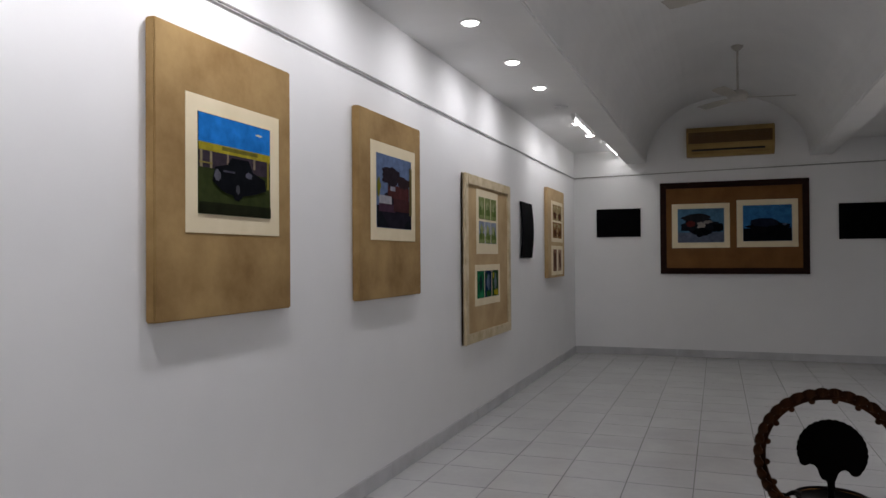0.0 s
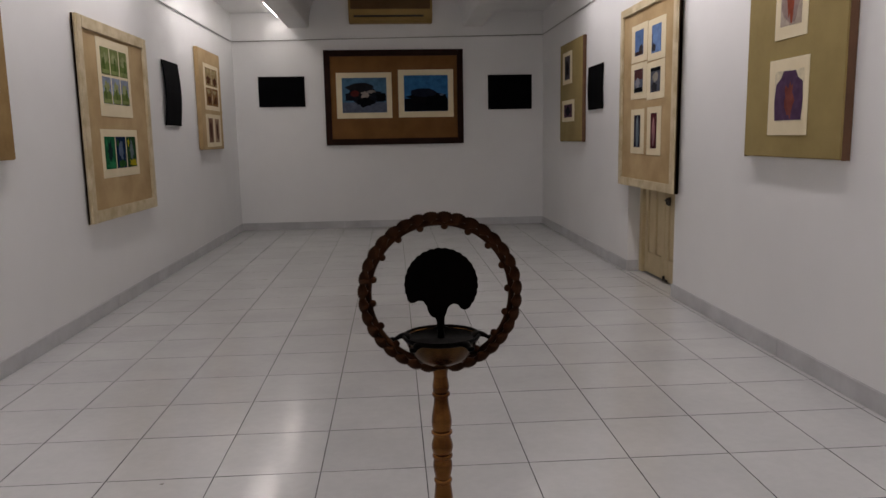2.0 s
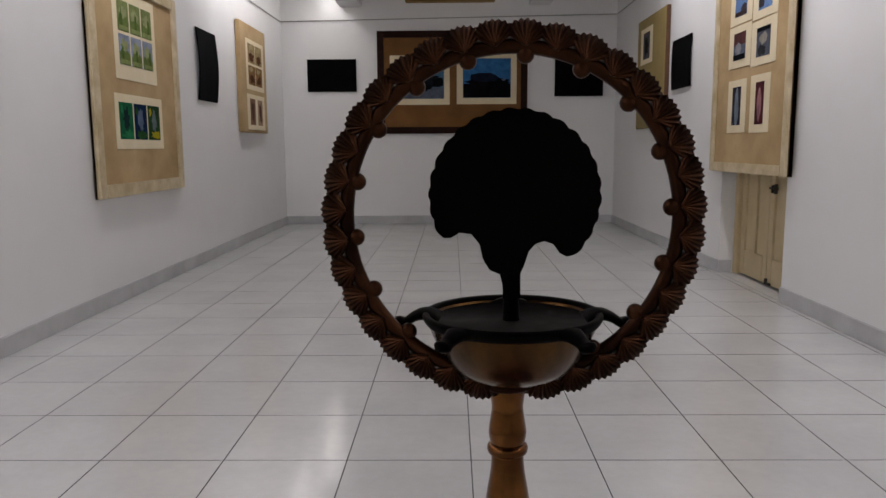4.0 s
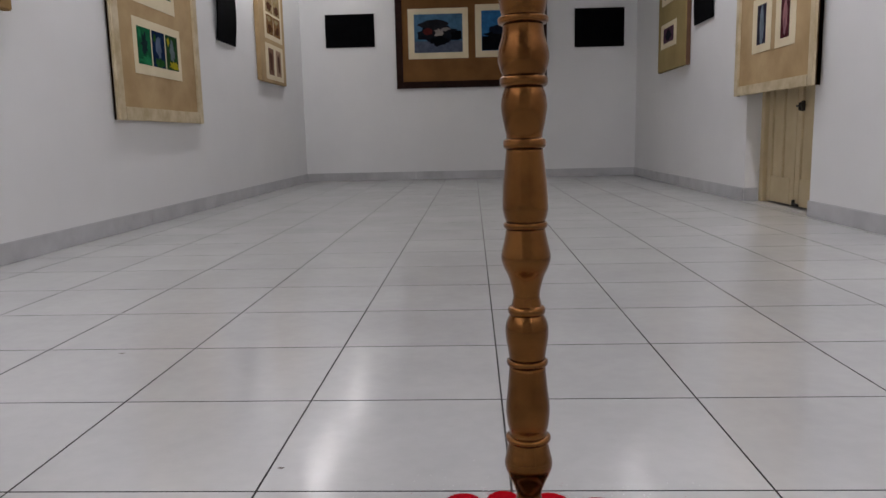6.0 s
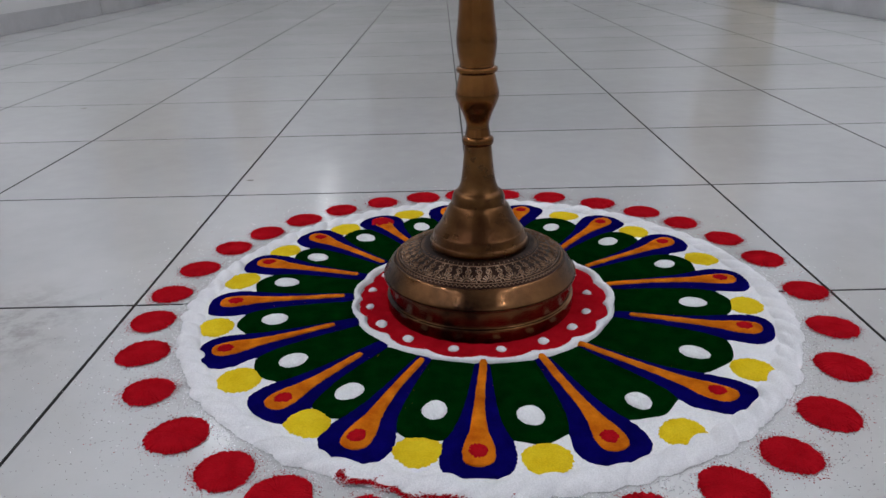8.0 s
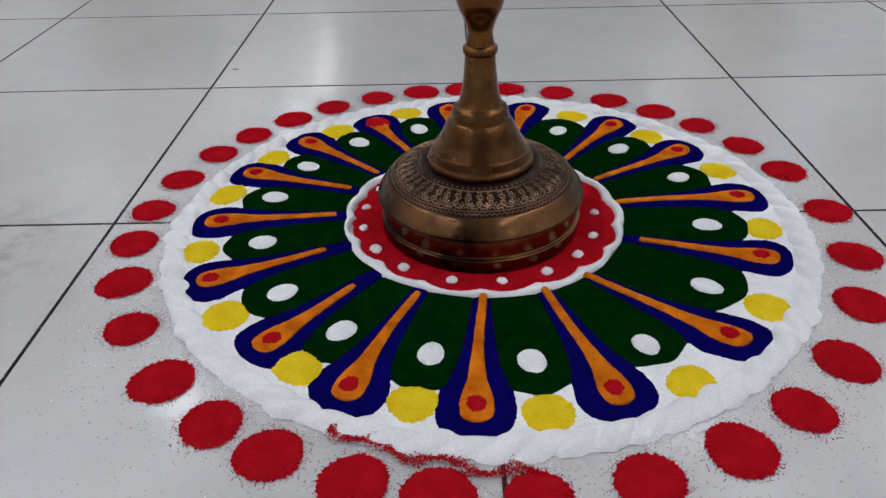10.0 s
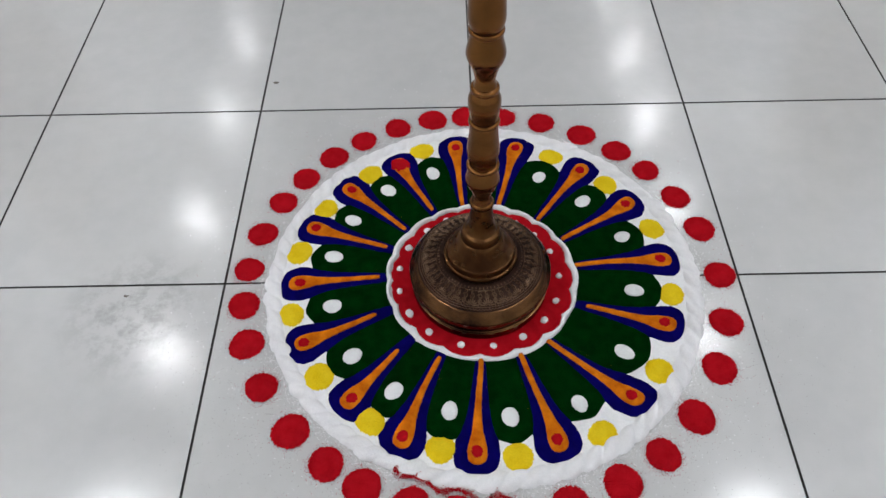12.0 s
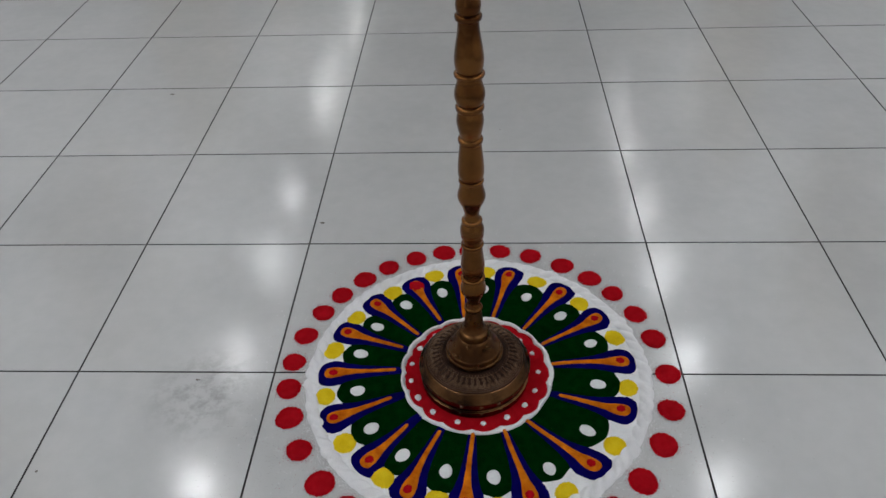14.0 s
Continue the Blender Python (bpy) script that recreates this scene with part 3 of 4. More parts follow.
for i in range(2):
    for j in range(2):
        x, z = 7.20 - c[0] + 0.285 * i, 1.66 - c[1] + 0.225 * j
        picture("painting", x, x + 0.265, z, z + 0.20, -D - 0.0035, m4, (0.24, 0.13, 0.05) if j == 0 else (0.33, 0.24, 0.12), [
            ((0.09, 0.035, 0.015), blob(0.5, 0.3, 0.35, 0.22, 70 + i + 2 * j, 0.3)), ((0.38, 0.30, 0.16), blob(0.4, 0.8, 0.3, 0.12, 75 + i + 2 * j, 0.3))])
m4b = mount(b4, D, 7.12 - c[0], 7.82 - c[0], 1.19 - c[1], 1.562 - c[1])
for i in range(2):
    x = 7.22 - c[0] + 0.30 * i
    picture("painting", x, x + 0.20, 1.24 - c[1], 1.515 - c[1], -D - 0.0035, m4b, ((0.20, 0.11, 0.07), (0.36, 0.24, 0.16))[i], [((0.10, 0.045, 0.03), blob(0.5, 0.5, 0.25, 0.35, 80 + i, 0.3))])
# end wall: dark wooden frame with two paintings of cars
FRW = 1.92
b5 = board("wide brown board in a dark wooden frame with two paintings", pose(-0.05, YB, 1.811), FRW, 1.292, RUST, 0.03, DARKWOOD, 0.085, DARKWOOD)
c = -0.035, 1.811
m5 = mount(b5, 0.03, -0.835 - c[0], -0.07 - c[0], 1.532 - c[1], 2.153 - c[1])
picture("painting", -0.757 - c[0], -0.142 - c[0], 1.608 - c[1], 2.083 - c[1], -0.0335, m5, (0.07, 0.16, 0.26), [
    ((0.10, 0.12, 0.17), rect(0, 1, 0, 0.3)), ((0.012, 0.014, 0.02), blob(0.5, 0.48, 0.44, 0.2, 91, 0.18)), ((0.02, 0.02, 0.024), blob(0.42, 0.72, 0.3, 0.12, 92, 0.2)), ((0.10, 0.02, 0.02), blob(0.28, 0.56, 0.1, 0.09, 93)),
    ((0.30, 0.27, 0.24), blob(0.52, 0.5, 0.10, 0.10, 94, 0.3)), ((0.22, 0.20, 0.19), blob(0.64, 0.6, 0.10, 0.05, 95, 0.3)), (DARK, blob(0.5, 0.3, 0.2, 0.12, 96, 0.3)), (DARK, blob(0.88, 0.42, 0.12, 0.13, 97, 0.3))])
m6 = mount(b5, 0.03, 0.02 - c[0], 0.787 - c[0], 1.535 - c[1], 2.185 - c[1])
picture("painting", 0.10 - c[0], 0.712 - c[0], 1.615 - c[1], 2.108 - c[1], -0.0335, m6, (0.035, 0.15, 0.34), [
    (DARK, rect(0, 1, 0, 0.36)), (DARK, blob(0.52, 0.42, 0.44, 0.12, 98, 0.12)), ((0.012, 0.016, 0.03), blob(0.45, 0.52, 0.30, 0.12, 99, 0.12)), ((0.006, 0.006, 0.008), blob(0.3, 0.3, 0.2, 0.1, 100)), ((0.10, 0.13, 0.2), blob(0.85, 0.46, 0.05, 0.03, 101))])
# boards on the door side
b7 = board("olive cloth-covered board with two small mounted paintings", eastm(6.64, 7.70, 1.175, 2.33), 1.06, 1.155, OLIVE, D, side=SIDEWOOD)
c = 7.17, 1.7525
for y0, y1, z0, z1, g, a in ((7.09, 7.55, 1.85, 2.22, (0.08, 0.07, 0.08), (0.015, 0.012, 0.012)), (6.97, 7.57, 1.41, 1.66, (0.10, 0.05, 0.07), (0.015, 0.012, 0.02))):
    mm = mount(b7, D, -(y1 - c[0]), -(y0 - c[0]), z0 - c[1], z1 - c[1])
    picture("painting", -(y1 - 0.11 - c[0]), -(y0 + 0.10 - c[0]), z0 + 0.05 - c[1], z1 - 0.05 - c[1], -D - 0.0035, mm, g, [(a, blob(0.5, 0.45, 0.3, 0.35, int(y0 * 10), 0.3))])
b8 = board("large pale board in a cream frame with six pictures", eastm(3.905, 5.24, 0.80, 2.335, off=0.012), 1.335, 1.535, KRAFT, 0.035, CREAM, 0.07, SIDEWOOD)
c = 4.5725, 1.5675
SLATE = (0.10, 0.18, 0.36)
six = ((4.56, 4.955, 1.545, 1.84, (0.10, 0.12, 0.16), [((0.09, 0.035, 0.035), rect(0, 1, 0.55, 1)), ((0.25, 0.25, 0.28), blob(0.4, 0.4, 0.25, 0.25, 110)), (DARK, rect(0, 1, 0, 0.2))]),
       (4.565, 4.955, 1.85, 2.16, SLATE, [((0.05, 0.045, 0.05), blob(0.75, 0.2, 0.25, 0.2, 111)), ((0.05, 0.03, 0.03), rect(0, 1, 0, 0.15))]),
       (4.155, 4.55, 1.525, 1.82, (0.09, 0.10, 0.13), [((0.30, 0.28, 0.24), blob(0.5, 0.6, 0.28, 0.2, 112)), ((0.03, 0.03, 0.035), blob(0.4, 0.2, 0.3, 0.18, 113)), (DARK, rect(0, 1, 0.85, 1))]),
       (4.155, 4.545, 1.83, 2.15, (0.14, 0.24, 0.46), [((0.04, 0.04, 0.05), blob(0.25, 0.2, 0.22, 0.14, 114)), ((0.05, 0.045, 0.05), rect(0.05, 0.12, 0.1, 0.7))]),
       (4.60, 4.935, 1.085, 1.46, (0.035, 0.03, 0.045), [((0.16, 0.20, 0.24), blob(0.55, 0.45, 0.25, 0.5, 115, 0.12))]),
       (4.21, 4.525, 1.08, 1.465, (0.08, 0.02, 0.025), [((0.36, 0.17, 0.18), blob(0.5, 0.5, 0.26, 0.36, 116, 0.1)), ((0.25, 0.13, 0.15), blob(0.5, 0.25, 0.14, 0.2, 117, 0.1))]))
for k, (y0, y1, z0, z1, g, shapes) in enumerate(six):
    mm = mount(b8, 0.035, -(y1 - c[0]), -(y0 - c[0]), z0 - c[1], z1 - c[1], (-1 if k == 2 else 0.4 if k == 3 else 0))
    picture("painting", -(y1 - 0.09 - c[0]), -(y0 + 0.09 - c[0]), z0 + 0.055 - c[1], z1 - 0.05 - c[1], -0.0385, mm, g, shapes)
b9 = board("olive cloth-covered board with two mounted figure paintings", eastm(1.86, 2.825, 1.11, 2.29), 0.965, 1.18, OLIVE, D, side=SIDEWOOD)
c = 2.3425, 1.70
mm = mount(b9, D, -(2.515 - c[0]), -(2.20 - c[0]), 1.735 - c[1], 2.16 - c[1])
picture("painting", -(2.46 - c[0]), -(2.255 - c[0]), 1.80 - c[1], 2.10 - c[1], -D - 0.0035, mm, (0.42, 0.35, 0.29), [((0.30, 0.22, 0.2), blob(0.5, 0.45, 0.42, 0.45, 120, 0.15)), ((0.28, 0.07, 0.04), blob(0.5, 0.45, 0.16, 0.38, 121, 0.3)), ((0.20, 0.05, 0.04), blob(0.55, 0.78, 0.12, 0.10, 122, 0.2))])
mm = mount(b9, D, -(2.55 - c[0]), -(2.16 - c[0]), 1.232 - c[1], 1.632 - c[1])
arch = [(0.04, 0.02), (0.96, 0.02), (1.0, 0.4), (0.97, 0.75), (0.8, 0.85), (0.72, 0.98), (0.3, 0.99), (0.22, 0.86), (0.05, 0.74), (0.0, 0.4)]
picture("painting", -(2.485 - c[0]), -(2.20 - c[0]), 1.305 - c[1], 1.57 - c[1], -D - 0.0035, mm, (0.70, 0.62, 0.44), [((0.09, 0.05, 0.10), arch), ((0.20, 0.06, 0.05), blob(0.52, 0.4, 0.16, 0.34, 124, 0.25))])


# black cloth panels between the boards
def black_panel(m, w, h, bow, label="plain black cloth panel hung on the wall"):
    bm = bmesh.new()
    n = 8
    sheets = []
    for d in (0.0, 0.012):
        sheets.append([[bm.verts.new((-w / 2 + w * i / n, -0.006 - d - bow * math.sin(math.pi * j / n), -h / 2 + h * j / n)) for i in range(n + 1)] for j in range(n + 1)])
    for k, s in enumerate(sheets):
        for j in range(n):
            for i in range(n):
                q = (s[j][i], s[j][i + 1], s[j + 1][i + 1], s[j + 1][i])
                bm.faces.new(q if k else q[::-1])
    a, b = sheets
    rim = [(0, i) for i in range(n)] + [(j, n) for j in range(n)] + [(n, n - i) for i in range(n)] + [(n - j, 0) for j in range(n)]
    for (j0, i0), (j1, i1) in zip(rim, rim[1:] + rim[:1]):
        bm.faces.new((a[j0][i0], a[j1][i1], b[j1][i1], b[j0][i0]))
    bmesh.ops.recalc_face_normals(bm, faces=bm.faces)
    ob = tagged(part("black_panel", bm, BLACK), label, "panel", "black panels")
    ob.matrix_world = m
    return ob


black_panel(west(5.75, 6.24, 1.41, 2.02), 0.50, 0.61, 0.022)
black_panel(eastm(5.96, 6.50, 1.515, 1.965), 0.54, 0.45, 0.008)
black_panel(pose(-1.597, YB, 1.908), 0.63, 0.41, 0.004)
black_panel(pose(1.571, YB, 1.866), 0.62, 0.475, 0.004)


# ---- standing oil lamp ----
lamp = empty("standing_lamp", "tall brown brass oil lamp with a shell-edged ring", "oil lamp", pose(-0.002, -0.006, 0.0, -0.45, -0.40, -3.0))


def turned(name, pts, mat, parent=lamp, label="", n=48, k=4):
    pts = [(z + 0.004 * min(1, max(0, (z - 0.4) / 0.1)), r) for z, r in pts]
    return part(name, lathe(smooth_profile(pts, k), n), mat, parent, label, True)


def emboss_pattern(parent):
    """Raised rosettes, rings and zigzag borders on the sloping band."""
    slope = ((0.0520, 0.0725), (0.0600, 0.0720), (0.0690, 0.0690), (0.0800, 0.0650), (0.0905, 0.0602), (0.0950, 0.0572))
    bm = bmesh.new()

    def on_band(a, r, lift):
        for (r0, z0), (r1, z1) in zip(slope, slope[1:]):
            if r <= r1:
                break
        z = z0 + (z1 - z0) * (r - r0) / (r1 - r0)
        return bm.verts.new((r * math.cos(a), r * math.sin(a), z + lift))

    def ridge(pts, w, h=0.0009):
        """A peaked ridge along (a, r) points."""
        prev = None
        for i, (a, r) in enumerate(pts):
            (a0, r0), (a1, r1) = pts[max(i - 1, 0)], pts[min(i + 1, len(pts) - 1)]
            dx, dy = (a1 - a0) * r, r1 - r0
            d = math.hypot(dx, dy) or 1.0
            ox, oy = -dy / d * w / r, dx / d * w
            row = on_band(a - ox, r - oy, 0.0002), on_band(a, r, h), on_band(a + ox, r + oy, 0.0002)
            if prev:
                bm.faces.new((prev[0], prev[1], row[1], row[0]))
                bm.faces.new((prev[1], prev[2], row[2], row[1]))
            prev = row

    def circle(a, r, size, w, start=0.0, sweep=2 * math.pi, n=10):
        ridge([(a + size * math.cos(start + sweep * i / n) / r, r + size * math.sin(start + sweep * i / n)) for i in range(n + 1)], w)

    n = 22
    ridge([(2 * math.pi * i / 240, 0.0905 + (0.0016 if i % 2 else -0.0004)) for i in range(241)], 0.0006)
    ridge([(2 * math.pi * i / 96, 0.0882) for i in range(97)], 0.0005)
    ridge([(2 * math.pi * i / 96, 0.0655) for i in range(97)], 0.0005)
    for i in range(72):
        a = 2 * math.pi * i / 72
        ridge([(a, 0.0608), (a, 0.0636)], 0.0005, 0.0006)
    for i in range(n):
        a = 2 * math.pi * i / n
        b = a + math.pi / n
        circle(a, 0.0866, 0.0026, 0.0007, math.pi, math.pi, 6)
        for k in range(8):
            q = math.pi + math.pi * (k + 0.5) / 8
            ridge([(a + d * math.cos(q) / 0.084, 0.0866 + d * math.sin(q)) for d in (0.0040, 0.0064, 0.0094)], 0.00085)
        circle(a, 0.0735, 0.0028, 0.0007)
        circle(a, 0.0735, 0.0009, 0.0006, n=5)
        circle(a, 0.0683, 0.0019, 0.0007, 0.4, 4.6, 7)
        circle(b, 0.0856, 0.0022, 0.0007, 2.2, 4.8, 8)
        circle(b, 0.0800, 0.0025, 0.0007)
        circle(b, 0.0800, 0.0008, 0.0006, n=5)
        circle(b, 0.0735, 0.0034, 0.0007, 3.4, 4.6, 9)
        circle(b, 0.0735, 0.0014, 0.0007, 0, 4.8, 6)
        circle(b, 0.0680, 0.0019, 0.0007, 2.6, 4.6, 7)
    bmesh.ops.recalc_face_normals(bm, faces=bm.faces)
    part("raised_pattern", bm, EMBOSS_TOP, parent, "worn raised flower pattern")


foot = turned("base", [(0.0, 0.1010), (0.003, 0.1040), (0.014, 0.1045), (0.0165, 0.1040), (0.0175, 0.1015), (0.021, 0.1012), (0.034, 0.1030), (0.0365, 0.1036), (0.0378, 0.1062), (0.0405, 0.1068), (0.0430, 0.1058), (0.047, 0.1030), (0.0535, 0.0985), (0.0578, 0.0945), (0.0585, 0.090)], BASE_BRASS, label="stained brass foot with a raised bead", n=96)
band_part = turned("embossed_band", [(0.0572, 0.0950), (0.0602, 0.0905), (0.0650, 0.0800), (0.0690, 0.0690), (0.0720, 0.0600), (0.0725, 0.0520)], EMBOSS, label="dark band with a raised flower pattern", n=96)
emboss_pattern(band_part)
turned("bell", [(0.0705, 0.050), (0.0725, 0.0535), (0.0765, 0.0540), (0.0790, 0.0528), (0.0800, 0.0512), (0.0850, 0.0500), (0.0880, 0.0487), (0.0890, 0.0474), (0.0940, 0.0440), (0.1000, 0.0402), (0.107, 0.0368), (0.1145, 0.0330), (0.118, 0.0305), (0.1195, 0.0290), (0.124, 0.0284), (0.130, 0.0268), (0.1325, 0.0240), (0.1340, 0.0222), (0.140, 0.0195), (0.150, 0.0175), (0.165, 0.0158), (0.183, 0.0143)], BELL_BRASS)
for z, r, h in ((0.1868, 0.0167, 0.005), (0.260, 0.0212, 0.0035), (0.334, 0.0192, 0.0035), (0.3834, 0.0172, 0.0045), (0.460, 0.0200, 0.0035), (0.5317, 0.0192, 0.005), (0.586, 0.0213, 0.0055), (0.6382, 0.0223, 0.004), (0.721, 0.0188, 0.005)):
    turned("collar", [(z - h, r * 0.82), (z - h * 0.7, r * 0.96), (z, r), (z + h * 0.6, r * 0.97), (z + h, r * 0.82)], BRONZE)
for pts in ([(0.191, 0.0138), (0.195, 0.0130), (0.2043, 0.0120), (0.2164, 0.0159), (0.224, 0.0195), (0.2345, 0.0226), (0.246, 0.0205), (0.257, 0.0180)],
            [(0.263, 0.0178), (0.2671, 0.0178), (0.275, 0.0195), (0.2903, 0.0205), (0.31, 0.0185), (0.331, 0.0166)],
            [(0.337, 0.0166), (0.3468, 0.0179), (0.356, 0.0195), (0.3661, 0.0199), (0.373, 0.0185), (0.380, 0.0150)],
            [(0.387, 0.0140), (0.391, 0.0132), (0.3985, 0.0122), (0.4133, 0.0159), (0.423, 0.0205), (0.4328, 0.0226), (0.447, 0.0195), (0.457, 0.0175)],
            [(0.463, 0.0178), (0.468, 0.0195), (0.4764, 0.0207), (0.495, 0.0198), (0.51, 0.0182), (0.527, 0.0164)],
            [(0.536, 0.0160), (0.541, 0.0165), (0.550, 0.0185), (0.563, 0.0205), (0.573, 0.0195), (0.581, 0.0170)],
            [(0.590, 0.0178), (0.596, 0.0205), (0.605, 0.0226), (0.614, 0.0218), (0.626, 0.0185), (0.635, 0.0176)],
            [(0.641, 0.0182), (0.648, 0.0200), (0.660, 0.0212), (0.675, 0.0198), (0.700, 0.0158), (0.717, 0.0147)],
            [(0.725, 0.0152), (0.731, 0.0168), (0.738, 0.0174), (0.748, 0.0160), (0.760, 0.0145), (0.772, 0.0158), (0.7805, 0.0163)]):
    turned("baluster", pts, BRONZE)
turned("top_plate", [(0.779, 0.012), (0.7795, 0.022), (0.783, 0.024), (0.7865, 0.022), (0.787, 0.012)], BRONZE_DARK)
HEAD = pose(0.003, -0.011, 0.0)        # the head sits a little forward on its post
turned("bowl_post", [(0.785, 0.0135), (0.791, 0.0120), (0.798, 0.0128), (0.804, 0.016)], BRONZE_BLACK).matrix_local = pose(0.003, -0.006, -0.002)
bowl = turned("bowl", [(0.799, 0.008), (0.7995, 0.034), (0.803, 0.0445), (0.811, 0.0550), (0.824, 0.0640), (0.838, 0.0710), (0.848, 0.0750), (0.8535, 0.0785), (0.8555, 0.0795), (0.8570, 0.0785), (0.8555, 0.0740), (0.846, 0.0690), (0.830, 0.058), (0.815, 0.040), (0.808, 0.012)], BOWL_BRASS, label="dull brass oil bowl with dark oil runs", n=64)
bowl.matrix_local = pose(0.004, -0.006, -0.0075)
turned("rim", [(0.8480, 0.0752), (0.8500, 0.0775), (0.8535, 0.0795), (0.8560, 0.0802), (0.8585, 0.0785), (0.8575, 0.0740), (0.8520, 0.0730)], BRONZE_BLACK, bowl, "dark rolled rim, backlit black in its colour", n=64)


def wick_spout(angle, lift):
    """A pinched lip running out from the rim to a blunt knob; lift raises its mouth."""
    n, cols = 10, []
    sp = bmesh.new()
    for k in range(n + 1):
        u = k / n
        r = 0.064 + 0.042 * u
        w = 0.016 * (1 - u) ** 1.7 + 0.0046 + (0.0022 if 0.78 < u < 0.95 else 0)
        z = 0.8555 - 0.006 * u + lift * math.sin(math.pi * min(1, u * 1.25)) + (0.002 if u > 0.8 else 0)
        deep = 0.0085 * (1 - 0.45 * u)
        if u == 1:
            w, deep = w * 0.6, deep * 0.6
        cols.append([sp.verts.new((r, w * math.cos(q), z + (0.0045 if math.sin(q) > 0 else deep) * math.sin(q))) for q in [2 * math.pi * e / 12 for e in range(12)]])
    for p, q in zip(cols, cols[1:]):
        for e in range(12):
            sp.faces.new((p[e], p[(e + 1) % 12], q[(e + 1) % 12], q[e]))
    sp.faces.new(cols[0])
    sp.faces.new(cols[-1])
    bmesh.ops.recalc_face_normals(sp, faces=sp.faces)
    sp.transform(Matrix.Rotation(radians(angle), 4, "Z"))
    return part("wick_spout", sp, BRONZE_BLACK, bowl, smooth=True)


for a, lift in ((4, 0.007), (176, 0.007), (235, 0.005), (305, 0.005), (90, 0.004)):
    wick_spout(a, lift)

# ring with shells and knobs
RZ, GAP = 0.9405, 8
rg = bmesh.new()
secs = []
for i in range(121):
    a = radians(-90 + GAP + (360 - 2 * GAP) * i / 120)
    secs.append([rg.verts.new(((0.1445 + 0.0065 * math.cos(q)) * math.cos(a), 0.0055 * math.sin(q), RZ + (0.1445 + 0.0065 * math.cos(q)) * math.sin(a))) for q in [2 * math.pi * k / 10 for k in range(10)]])
for p, q in zip(secs, secs[1:]):
    for i in range(10):
        rg.faces.new((p[i], p[(i + 1) % 10], q[(i + 1) % 10], q[i]))
rg.faces.new(secs[0])
rg.faces.new(secs[-1])
bmesh.ops.recalc_face_normals(rg, faces=rg.faces)
ring = part("ring", rg, BRONZE_DARK, lamp, "bronze ring, darkened in colour as if backlit", True)
ring.matrix_local = HEAD


def shell_mesh():
    """A ribbed scallop shell opening along +x, its flat side across y."""
    bm = bmesh.new()
    na, nr = 18, 5
    sheets = []
    for s in (-1, 1):
        rows_ = []
        for j in range(nr + 1):
            u = j / nr
            row = []
            for i in range(na + 1):
                a = radians(-60 + 120 * i / na)
                rib = 1 if i % 2 else -1
                length = 0.0228 * (1 + 0.035 * rib * u)
                thick = (0.0088 * (1 - 0.72 * u ** 2) + 0.0011 * rib * u) * math.cos(a * 0.9) ** 0.5 + 0.0006
                row.append(bm.verts.new((length * u * math.cos(a * 0.98) + 0.0005, s * thick, length * u * math.sin(a) + 0.0001 * i)))
            rows_.append(row)
        for j in range(nr):
            for i in range(na):
                q = (rows_[j][i], rows_[j + 1][i], rows_[j + 1][i + 1], rows_[j][i + 1])
                bm.faces.new(q if s < 0 else q[::-1])
        sheets.append(rows_)
    a, b = sheets
    rim = [(j, 0) for j in range(nr)] + [(nr, i) for i in range(na)] + [(nr - j, na) for j in range(nr)]
    rim.append((0, na))
    for (j0, i0), (j1, i1) in zip(rim, rim[1:]):
        bm.faces.new((a[j0][i0], a[j1][i1], b[j1][i1], b[j0][i0]))
    me = bpy.data.meshes.new("shell")
    bm.to_mesh(me)
    bm.free()
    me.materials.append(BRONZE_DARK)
    return me


shell = shell_mesh()
knob_bm = bmesh.new()
bmesh.ops.create_uvsphere(knob_bm, u_segments=12, v_segments=8, radius=0.0078)
knob_bm.transform(Matrix.Diagonal((1, 0.8, 1, 1)))
knob = bpy.data.meshes.new("knob")
knob_bm.to_mesh(knob)
knob_bm.free()
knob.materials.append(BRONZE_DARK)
knob.polygons.foreach_set("use_smooth", [True] * len(knob.polygons))
for i in range(34):
    a = -90 + GAP + 3 + (360 - 2 * GAP - 6) * i / 33
    ca, sa = math.cos(radians(a)), math.sin(radians(a))
    ob = new("shell", shell)
    ob.parent = ring
    ob.matrix_local = Matrix.Translation((0.1435 * ca, 0, RZ + 0.1435 * sa)) @ Matrix.Rotation(radians(-a), 4, "Y")
    if i % 2 == 0:
        ob = new("knob", knob)
        ob.parent = ring
        ob.matrix_local = Matrix.Translation((0.1378 * ca, 0, RZ + 0.1378 * sa))

# scalloped fan-shaped crest over the bowl
S, CZ = 1 / 1548, 0.9590
edge = []
for i in range(101):
    a = radians(-46 + 255 * i / 100)
    r = 0.0728 + 0.0021 * abs(math.sin(math.pi * 21 * i / 100))
    edge.append((r * math.cos(a), CZ + r * math.sin(a)))
low = [(-96, 57), (-86, 57), (-74, 50), (-58, 52), (-47, 66), (-43, 86), (-34, 101), (-20, 107), (-16, 122), (-16, 140), (8, 140), (8, 122), (8, 106), (14, 92), (19, 76), (28, 66), (40, 62), (52, 66), (60, 78), (70, 83)]
edge += [(x * S, CZ - z * S) for x, z in low]
cr = bmesh.new()
fr = [cr.verts.new((x, -0.004, z)) for x, z in edge]
bk = [cr.verts.new((x, 0.004, z)) for x, z in edge]
cr.faces.new(fr)
cr.faces.new(bk[::-1])
for i in range(len(edge)):
    j = (i + 1) % len(edge)
    cr.faces.new((fr[i], bk[i], bk[j], fr[j]))
bmesh.ops.recalc_face_normals(cr, faces=cr.faces)
